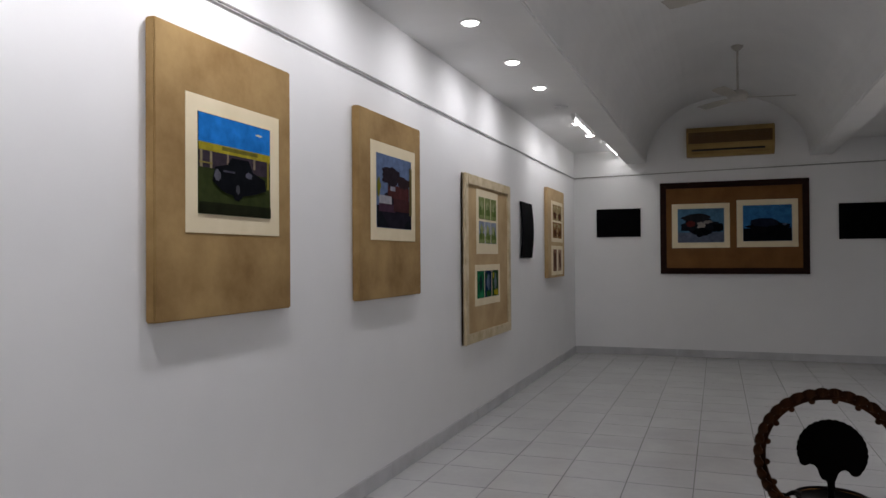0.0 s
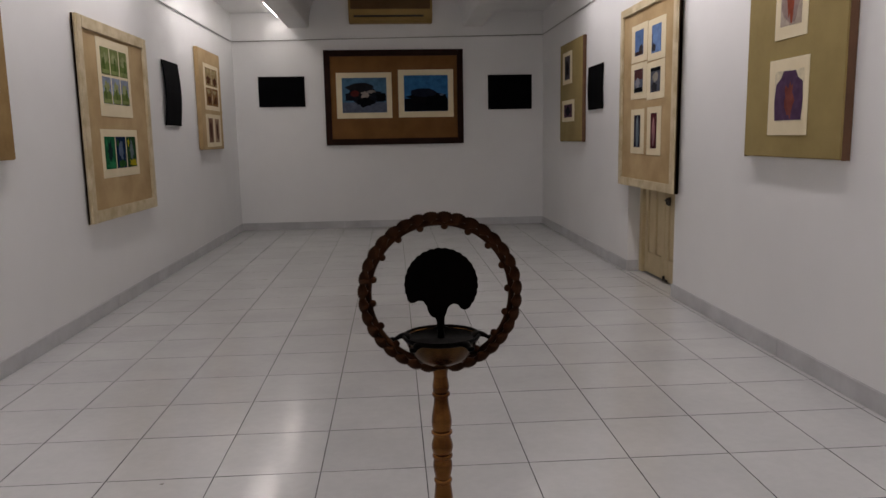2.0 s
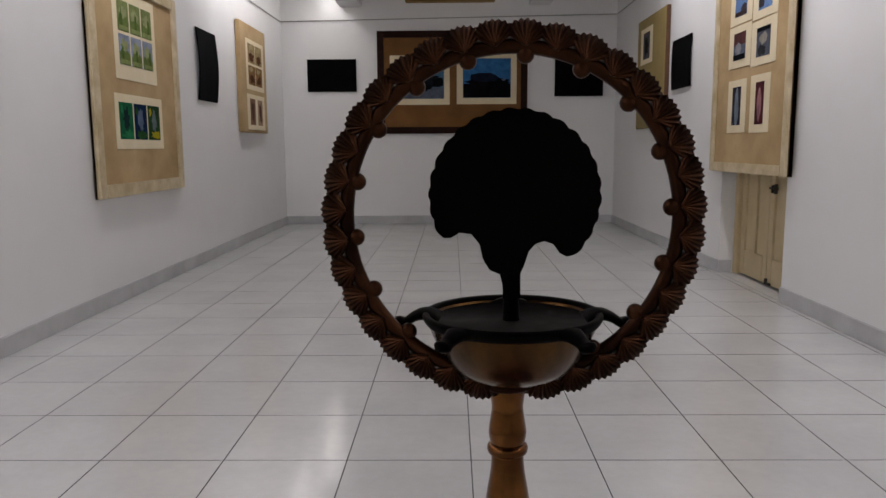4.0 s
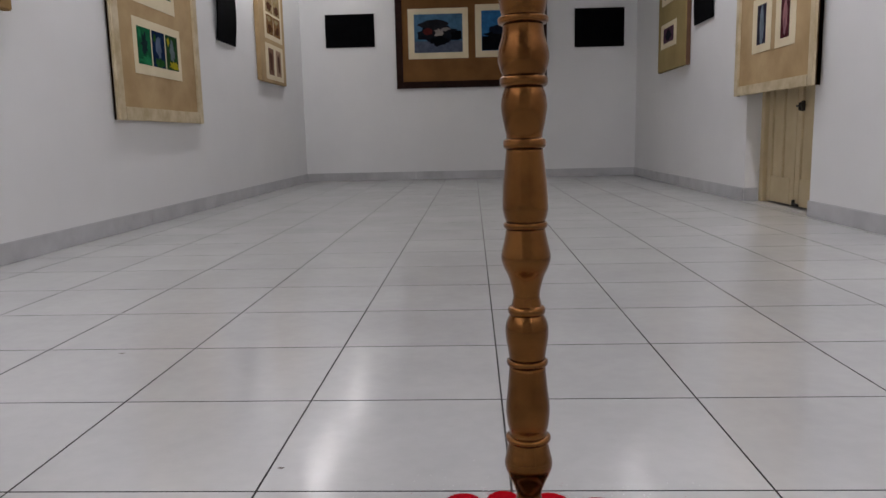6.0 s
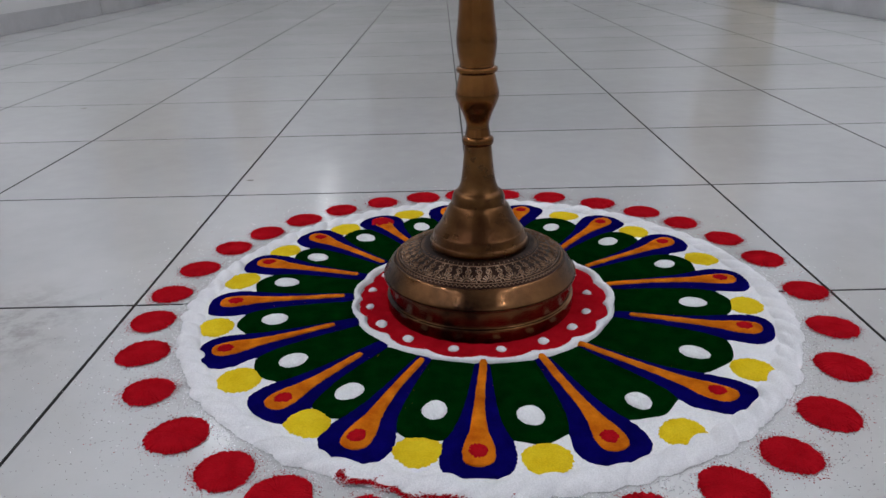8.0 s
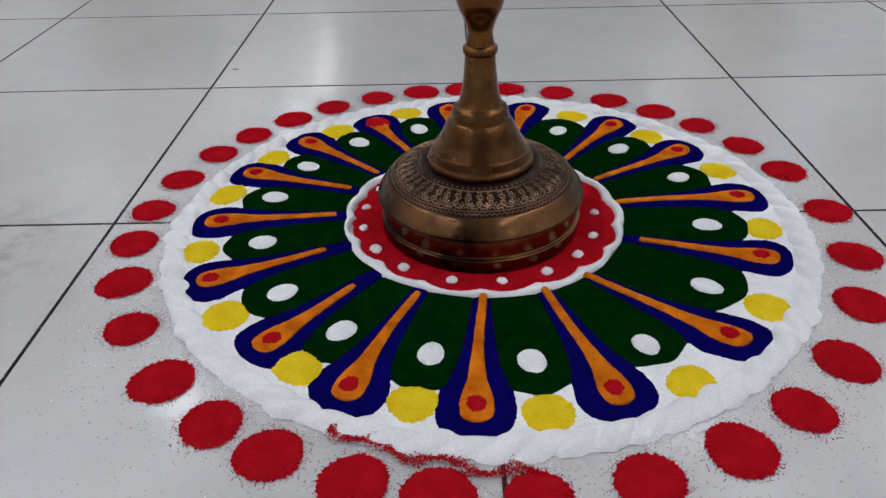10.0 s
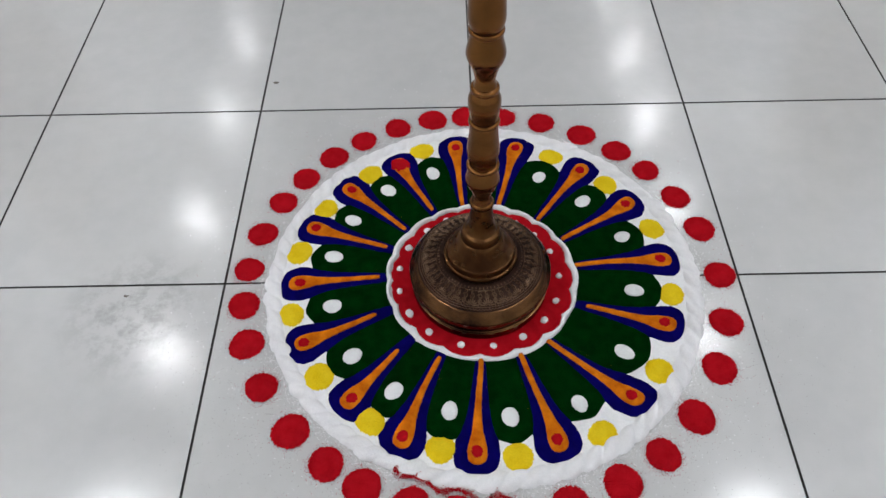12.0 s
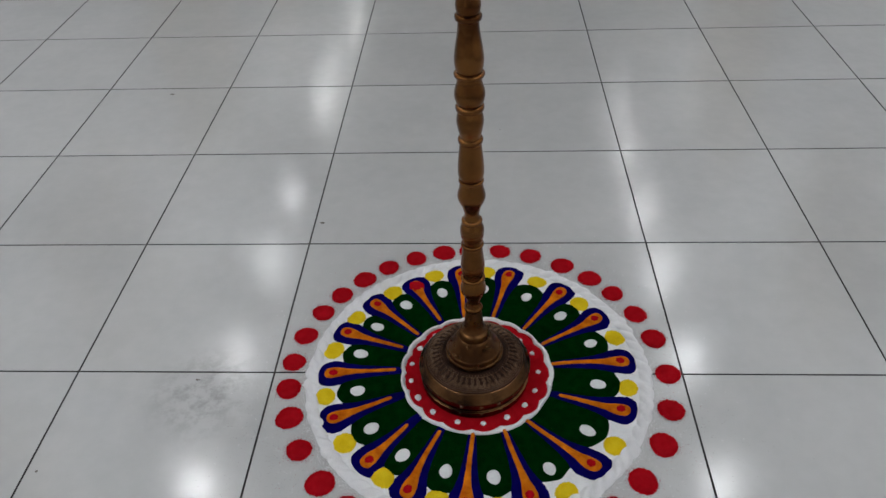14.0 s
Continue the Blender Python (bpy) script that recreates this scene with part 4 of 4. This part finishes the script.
cr.transform(Matrix.Translation((0.003, 0, 0)))
part("fan_crest", cr, BRONZE_BLACK, lamp, "dark fan-shaped crest with a scalloped rim, backlit silhouette in colour").matrix_local = HEAD
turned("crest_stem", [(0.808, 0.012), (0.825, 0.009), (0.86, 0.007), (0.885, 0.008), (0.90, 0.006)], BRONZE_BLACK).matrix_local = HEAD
# Black disc added so that the inside of the bowl reads dark.
part("oil", lathe([(0.838, 0.0590), (0.8415, 0.0605), (0.842, 0.005)], 48), BRONZE_BLACK, bowl, "black disc filling the inside of the bowl")


# ---- floor design in coloured powder ----
CX, CY = 0.003, 0.003
rangoli = empty("floor_design", "round powder floor design with coloured petals and dots", "rangoli", pose(CX, CY, 0.0))
RND = random.Random(7)


def mound(outline, h, z0=0.0008, steps=(0.0, 0.45, 0.75, 0.9, 1.0)):
    """A low heap of powder inside a star-shaped outline."""
    bm = bmesh.new()
    cx = sum(p[0] for p in outline) / len(outline)
    cy = sum(p[1] for p in outline) / len(outline)
    top = bm.verts.new((cx, cy, z0 + h))
    prev = None
    for f in steps[1:]:
        ring_ = [bm.verts.new((cx + (x - cx) * f, cy + (y - cy) * f, z0 + h * (1 - f ** 5) * RND.uniform(0.93, 1.07))) for x, y in outline]
        for i in range(len(ring_)):
            j = (i + 1) % len(ring_)
            bm.faces.new((top, ring_[i], ring_[j]) if prev is None else (prev[i], ring_[i], ring_[j], prev[j]))
        prev = ring_
    return bm


def grainy(a, r, rx, ry, n=72, rough=0.05):
    """A dot at polar place (a, r), long axis ry along the radius."""
    ca, sa = math.cos(radians(a)), math.sin(radians(a))
    ph = [RND.uniform(0, 6.28) for _ in range(3)]
    pts = []
    for i in range(n):
        q = 2 * math.pi * i / n
        k = 1 + 0.03 * math.sin(2 * q + ph[0]) + 0.02 * math.sin(3 * q + ph[1]) + RND.uniform(-rough, rough)
        u, v = ry * k * math.cos(q), rx * k * math.sin(q)
        pts.append(((r + u) * ca - v * sa, (r + u) * sa + v * ca))
    return pts


def strip(a, widths, h, z0=0.0008, rough=0.0008, per=7, wander=0.0, turn=0.0):
    """A heap along the ray a: (r, half-width) stations; its inner end swings by turn degrees."""
    bm = bmesh.new()
    st = smooth_profile(widths, per)
    rows_ = []
    m = 8
    ph = RND.uniform(0, 6.28)
    for j, (r, w) in enumerate(st):
        w = max(w, 0.0004)
        sway = wander * math.sin(ph + 40 * r)
        swing = radians(a + turn * (0.285 - r) / 0.135)
        ca, sa = math.cos(swing), math.sin(swing)
        row = []
        for i in range(m + 1):
            v = -1 + 2 * i / m
            e = RND.uniform(-rough, rough) if i in (0, m) else 0
            end = min(1.0, j / 3, (len(st) - 1 - j) / 3)
            y = v * w + e + sway
            row.append(bm.verts.new((r * ca - y * sa, r * sa + y * ca, z0 + h * (1 - v ** 6) * (end ** 0.5) * RND.uniform(0.94, 1.06))))
        rows_.append(row)
    for p, q in zip(rows_, rows_[1:]):
        for i in range(m):
            bm.faces.new((p[i], q[i], q[i + 1], p[i + 1]))
    return bm


PETALS = (-94.0, -114.4, -133.0, -156.8, -178.6, 159.1, 139.2, 118.8, 97.2, 75.7, 51.2, 30.2, 5.5, -18.8, -46.5, -72.0)
BETWEEN = (-103.7, -83.3, -60.3, -34.8, -7.7, 17.9, 40.9, 62.9, 86.4, 109.0, 129.7, 150.4, 169.4, -167.7, -144.8, -124.4)
OUTER = (176.4, 165.0, 153.7, 143.8, 133.3, 123.2, 112.5, 102.0, 92.6, 81.7, 70.5, 58.4, 47.3, 37.1, 25.6, 14.1, -0.5, -14.0, -26.7, -40.4, -52.3, -63.2, -74.9, -87.1, -97.5, -106.8, -117.4, -126.4, -137.3, -150.2, -162.2, -173.1)


def band(r0, r1, h, lobes, amp, n=360, m=6, seed=0):
    """A ring of powder with scalloped edges."""
    rnd = random.Random(seed)
    bm = bmesh.new()
    rows_ = []
    for j in range(m + 1):
        v = -1 + 2 * j / m
        row = []
        for i in range(n):
            q = 2 * math.pi * i / n
            s = abs(math.sin(lobes * q / 2)) * amp
            mid_, half = (r0 + r1) / 2, (r1 - r0) / 2
            r = mid_ + v * half + (s if v > 0.6 else -s if v < -0.6 else 0) + (rnd.uniform(-0.0008, 0.0008) if abs(v) == 1 else 0)
            z = 0.0008 + h * (1 - v ** 4) * (0.35 + 0.7 * abs(math.sin(lobes * q / 2 + v * 1.3))) * rnd.uniform(0.95, 1.05)
            row.append(bm.verts.new((r * math.cos(q), r * math.sin(q), z)))
        rows_.append(row)
    for p, q in zip(rows_, rows_[1:]):
        for i in range(n):
            k = (i + 1) % n
            bm.faces.new((p[i], q[i], q[k], p[k]))
    return bm


def border(n=900, m=12):
    """A broad heaped ring laid in overlapping pinches of powder."""
    rnd = random.Random(11)
    lumps = [(rnd.uniform(0.8, 1.2), rnd.uniform(-0.0016, 0.0016), rnd.uniform(-0.0025, 0.0025)) for _ in range(74)]
    bm = bmesh.new()
    rows_ = []
    for k in range(m + 1):
        v = -1 + 2 * k / m
        row = []
        for i in range(n):
            u = (74 * i / n + 0.35 * v) % 74
            size, shift, wide = lumps[int(u)]
            lump = abs(math.sin(math.pi * (u % 1))) ** 0.7
            half = 0.0108 + wide * lump + 0.0030 * lump
            r = 0.3240 + shift * lump + v * half + (rnd.uniform(-0.0008, 0.0008) if abs(v) == 1 else 0)
            z = 0.0008 + 0.0056 * (1 - abs(v) ** 2.5) * (0.2 + 0.95 * lump * size) * rnd.uniform(0.96, 1.04)
            q = 2 * math.pi * i / n
            row.append(bm.verts.new((r * math.cos(q), r * math.sin(q), z)))
        rows_.append(row)
    for p, q in zip(rows_, rows_[1:]):
        for i in range(n):
            k = (i + 1) % n
            bm.faces.new((p[i], q[i], q[k], p[k]))
    return bm


# swing of each petal's inner end, radius of its red dot, start of its orange stroke
TURN = (0.4, -1.5, -2.2, -1.0, -2.5, -0.8, 2.1, 1.0, 2.9, 1.5, -1.2, -2.1, 1.7, -2.3, -5.3, 1.3)
TIP = (0.2856, 0.288, 0.280, 0.2905, 0.284, 0.2885, 0.285, 0.278, 0.286, 0.2895, 0.2855, 0.284, 0.283, 0.281, 0.286, 0.284)
START = (0.146, 0.156, 0.180, 0.175, 0.160, 0.162, 0.155, 0.157, 0.149, 0.149, 0.148, 0.149, 0.146, 0.164, 0.147, 0.146)
WHITE_R = (0.232, 0.2375, 0.251, 0.242, 0.233, 0.241, 0.232, 0.235, 0.236, 0.236, 0.240, 0.241, 0.240, 0.236, 0.238, 0.235)
YELLOW_R = (0.285, 0.2915, 0.299, 0.293, 0.287, 0.2915, 0.287, 0.2875, 0.289, 0.2925, 0.288, 0.2925, 0.294, 0.295, 0.291, 0.286)
INNER = (-168.7, -148.7, -128.2, -104.1, -82.4, -60.9, -40.7, -22.3, -0.5, 22.2, 41.2, 59.0, 77.0, 95.0, 112.6, 130.4, 151.7, 171.6)


def scallop_line(n=540):
    """White line that arches outwards round each inner dot."""
    rnd = random.Random(1)
    bm = bmesh.new()
    rows_ = []
    for i in range(n):
        q = -168.7 + 360 * i / n
        lo = max((d for d in INNER if d <= q), default=INNER[0])
        hi = min((d for d in INNER if d > q), default=INNER[0] + 360)
        if q > INNER[-1]:
            lo, hi = INNER[-1], INNER[0] + 360
        arch_ = abs(math.cos(math.pi * (q - lo) / (hi - lo)))
        r, half = 0.1415 + 0.0055 * arch_ ** 0.8, 0.0058 - 0.0018 * arch_ + rnd.uniform(-0.0006, 0.0006)
        half += 0.0012 * math.sin(radians(q) * 5 + 1)
        a = radians(q)
        rows_.append([bm.verts.new(((r + v * half) * math.cos(a) - 0.002, (r + v * half) * math.sin(a), 0.0008 + 0.0048 * (1 - v ** 4) * rnd.uniform(0.9, 1.08))) for v in (-1, -0.7, -0.3, 0.1, 0.5, 0.8, 1)])
    for p, q in zip(rows_, rows_[1:] + rows_[:1]):
        for k in range(6):
            bm.faces.new((p[k], p[k + 1], q[k + 1], q[k]))
    return bm


part("white_ground", band(0.262, 0.318, 0.0012, 60, 0.003, seed=5), P_WHITE, rangoli, "thin white powder round the petal tips", True)
part("white_border", border(), P_WHITE, rangoli, "thick lumpy white powder border", True)
part("red_centre", band(0.085, 0.142, 0.0022, 40, 0.001, seed=2), P_RED, rangoli, "red powder ring under the lamp", True)
part("green_ground", band(0.148, 0.258, 0.0009, 30, 0.001, seed=9), P_GREEN, rangoli, "thin green powder between the petals", True)
part("white_scallop", scallop_line(), P_WHITE, rangoli, "white scalloped powder line", True)
for a, rw, ry in zip(BETWEEN, WHITE_R, YELLOW_R):
    lo = min((a - p) % 360 for p in PETALS)
    hi = min((p - a) % 360 for p in PETALS)
    k = max(1.0, (lo + hi) / 21.5)
    part("green_petal", strip(a + (hi - lo) / 2, [(0.147, 0.0245 * k), (0.165, 0.0275 * k), (0.20, 0.0325 * k), (0.232, 0.0350 * k), (0.252, 0.0330 * k), (0.267, 0.0245 * k), (0.277, 0.004)], 0.0022), P_GREEN, rangoli)
    g = RND.uniform(0.94, 1.06)
    part("white_dot", mound(grainy(a, rw, 0.0125 * g, 0.0158 * g, rough=0.03), 0.0052), P_WHITE, rangoli)
    g = RND.uniform(0.93, 1.05)
    part("yellow_dot", mound(grainy(a, ry + 0.003, 0.0236 * g, 0.0212 * g, rough=0.05), 0.0034), P_YELLOW, rangoli)
for a, swing_, tip, r0 in zip(PETALS, TURN, TIP, START):
    k = (min(tip, 0.2862) - 0.148) / 0.137
    out_ = lambda r: 0.148 + (r - 0.148) * k
    part("blue_petal", strip(a, [(0.148, 0.0075), (0.165, 0.0105), (out_(0.20), 0.0145), (out_(0.235), 0.0205), (out_(0.262), 0.0288), (out_(0.284), 0.0350), (out_(0.300), 0.0335), (out_(0.3105), 0.0245), (out_(0.3155), 0.008)], 0.0030, turn=swing_), P_BLUE, rangoli)
    part("orange_stroke", strip(a, [(r0, 0.0022), (r0 + 0.008, 0.0046), (out_(0.205), 0.0054), (out_(0.235), 0.0070), (out_(0.258), 0.0100), (out_(0.273), 0.0145), (out_(0.287), 0.0165), (out_(0.298), 0.0135), (out_(0.3035), 0.003)], 0.0048, rough=0.0013, wander=0.0010, turn=swing_), P_ORANGE, rangoli)
    big = 1.75 if a == 118.8 else 1.0
    part("red_dot", mound(grainy(a, tip, 0.0105 * big, 0.0118 * big, n=36, rough=0.06 * big), 0.0062), P_RED, rangoli)
for a in INNER:
    d = Vector((0.125 * math.cos(radians(a)) - 0.006, 0.125 * math.sin(radians(a))))
    g = RND.uniform(0.8, 1.15)
    part("inner_white_dot", mound(grainy(math.degrees(math.atan2(d.y, d.x)), d.length, 0.0066 * g, 0.0060 * g, n=20, rough=0.08), 0.0042), P_WHITE, rangoli)

for a in OUTER:
    s = RND.uniform(0.94, 1.07)
    part("outer_red_dot", mound(grainy(a, 0.3695, 0.0250 * s, 0.0248 * s, n=110, rough=0.05), 0.0036), P_RED, rangoli)


def grains(name, places, mat, label, size=(0.0005, 0.0011), z0=0.0003):
    """Loose grains as tiny tetrahedra, in one mesh."""
    verts, faces = [], []
    for x, y in places:
        s = RND.uniform(*size)
        q = RND.uniform(0, 6.28)
        k = len(verts)
        for t in range(3):
            verts.append((x + s * math.cos(q + t * 2.09), y + s * math.sin(q + t * 2.09), z0))
        verts.append((x, y, z0 + s * 0.6))
        faces += [(k, k + 1, k + 3), (k + 1, k + 2, k + 3), (k + 2, k, k + 3)]
    me = bpy.data.meshes.new(name)
    me.from_pydata(verts, [], faces)
    me.materials.append(mat)
    ob = new(name, me)
    ob.parent = rangoli
    return tagged(ob, label, kind="stuff")


red_places = []
for a in OUTER:
    x, y = 0.3695 * math.cos(radians(a)), 0.3695 * math.sin(radians(a))
    for _ in range(260):
        d, q = 0.0240 + abs(RND.gauss(0, 0.0036)), RND.uniform(0, 6.28)
        red_places.append((x + d * math.cos(q), y + d * math.sin(q)))
for _ in range(900):
    a, d = RND.uniform(0, 6.28), 0.37 + RND.gauss(0, 0.035)
    if d > 0.353:
        red_places.append((d * math.cos(a), d * math.sin(a)))
grains("loose_red_powder", red_places, P_RED, "loose red powder grains round the dots", (0.0004, 0.0008))
spill = []
for _ in range(2200):
    u = RND.random()
    q, d = -113 + 27 * u, 0.331 + 0.02 * u + 0.004 * math.sin(19 * u) + RND.gauss(0, 0.0012 + 0.0022 * (0.5 + 0.5 * math.sin(31 * u)))
    spill.append((d * math.cos(radians(q)), d * math.sin(radians(q))))
grains("spilt_red_powder", spill, P_RED, "red powder spilt over the white border", (0.0005, 0.0012), 0.0036)
white_places = []
for k in range(7000):
    a, d = RND.uniform(0, 6.28), 0.334 + abs(RND.gauss(0, 0.009 if k % 3 else 0.06))
    white_places.append((d * math.cos(a), d * math.sin(a)))
grains("loose_white_powder", white_places, P_WHITE, "loose white powder grains along the border", (0.0004, 0.0012))
dark_places = []
for _ in range(2600):
    a, d = RND.uniform(3.3, 6.1), 0.345 + abs(RND.gauss(0, 0.085))
    dark_places.append((d * math.cos(a), d * math.sin(a)))
grains("loose_dark_powder", dark_places, DIRT, "fine dark grains scattered over the tiles", (0.0003, 0.0007))
for name, mat, label, per, spread, lift in (("loose_orange_powder", P_ORANGE, "loose orange powder grains along the strokes", 45, 0.0060, 0.0032),
                                            ("loose_blue_powder", P_BLUE, "loose blue powder grains on the green petals", 30, 0.022, 0.0022)):
    places = []
    for a in PETALS:
        for _ in range(per * (4 if a == -114.4 and "orange" in name else 1)):
            r, w = RND.uniform(0.165, 0.29), RND.gauss(0, spread)
            places.append((r * math.cos(radians(a)) - w * math.sin(radians(a)), r * math.sin(radians(a)) + w * math.cos(radians(a))))
    grains(name, places, mat, label, (0.0002, 0.00045), lift)


# ---- specks on the floor ----
def speck(x, y, r, seed):
    rnd = random.Random(seed)
    bm = bmesh.new()
    n = 12
    ks = [rnd.uniform(0.6, 1.2) for _ in range(n)]
    c0 = bm.verts.new((x, y, 0.0014))
    rim_ = [bm.verts.new((x + r * ks[i] * math.cos(i * 6.283 / n), y + r * 0.7 * ks[i] * math.sin(i * 6.283 / n), 0.0004)) for i in range(n)]
    for i in range(n):
        bm.faces.new((c0, rim_[i], rim_[(i + 1) % n]))
    return tagged(part("floor_speck", bm, DIRT), "small dark speck of dirt on a tile", "dirt", "specks on the floor")


for k, (x, y, r) in enumerate(((-0.382, 0.482, 0.006), (-0.98, 1.16, 0.008), (-0.55, -0.02, 0.004), (0.07, 0.92, 0.003), (0.93, -0.02, 0.003), (-0.78, -0.23, 0.003))):
    speck(x, y, r, k)


# ---- floor ----
floor = tagged(part("floor", box(XL - T_WALL, XR + T_WALL, YF - T_WALL, YB + T_WALL, -0.1, -0.0035), GROUT), "glossy white square floor tiles with thin dark joints", "floor", kind="structure")
TS, JOINT = 0.4, 0.0031


def tile_mesh(x0, x1, y0, y1):
    bm = bmesh.new()
    e = 0.0003
    lo = [bm.verts.new(p) for p in ((x0, y0, -0.006), (x1, y0, -0.006), (x1, y1, -0.006), (x0, y1, -0.006))]
    up = [bm.verts.new(p) for p in ((x0, y0, -e), (x1, y0, -e), (x1, y1, -e), (x0, y1, -e))]
    tp = [bm.verts.new(p) for p in ((x0 + e, y0 + e, 0), (x1 - e, y0 + e, 0), (x1 - e, y1 - e, 0), (x0 + e, y1 - e, 0))]
    for i in range(4):
        j = (i + 1) % 4
        bm.faces.new((lo[i], lo[j], up[j], up[i])).material_index = 1
        bm.faces.new((up[i], up[j], tp[j], tp[i])).material_index = 1
    bm.faces.new(tp)
    return bm


cache = {}
rest = bmesh.new()
for i in range(-6, 6):
    for j in range(-10, 23):
        x0, x1 = max(XL, i * TS) + JOINT / 2, min(XR, (i + 1) * TS) - JOINT / 2
        y0, y1 = max(YF, j * TS) + JOINT / 2, min(YB, (j + 1) * TS) - JOINT / 2
        if x1 - x0 < 0.02 or y1 - y0 < 0.02:
            continue
        if not -3 <= j <= 20:
            me = bpy.data.meshes.new("tmp")
            b = tile_mesh(x0, x1, y0, y1)
            b.to_mesh(me)
            b.free()
            rest.from_mesh(me)
            bpy.data.meshes.remove(me)
            continue
        key = (round(x1 - x0, 4), round(y1 - y0, 4))
        if key not in cache:
            me = bpy.data.meshes.new("tile")
            b = tile_mesh(0, x1 - x0, 0, y1 - y0)
            b.to_mesh(me)
            b.free()
            me.materials.append(TILE)
            me.materials.append(GROUT)
            cache[key] = me
        t = new("tile", cache[key])
        t.parent = floor
        t.location = (x0, y0, 0)
rest_ob = part("tiles_beyond", rest, [TILE, GROUT], floor)
tagged(rest_ob, kind="stuff")
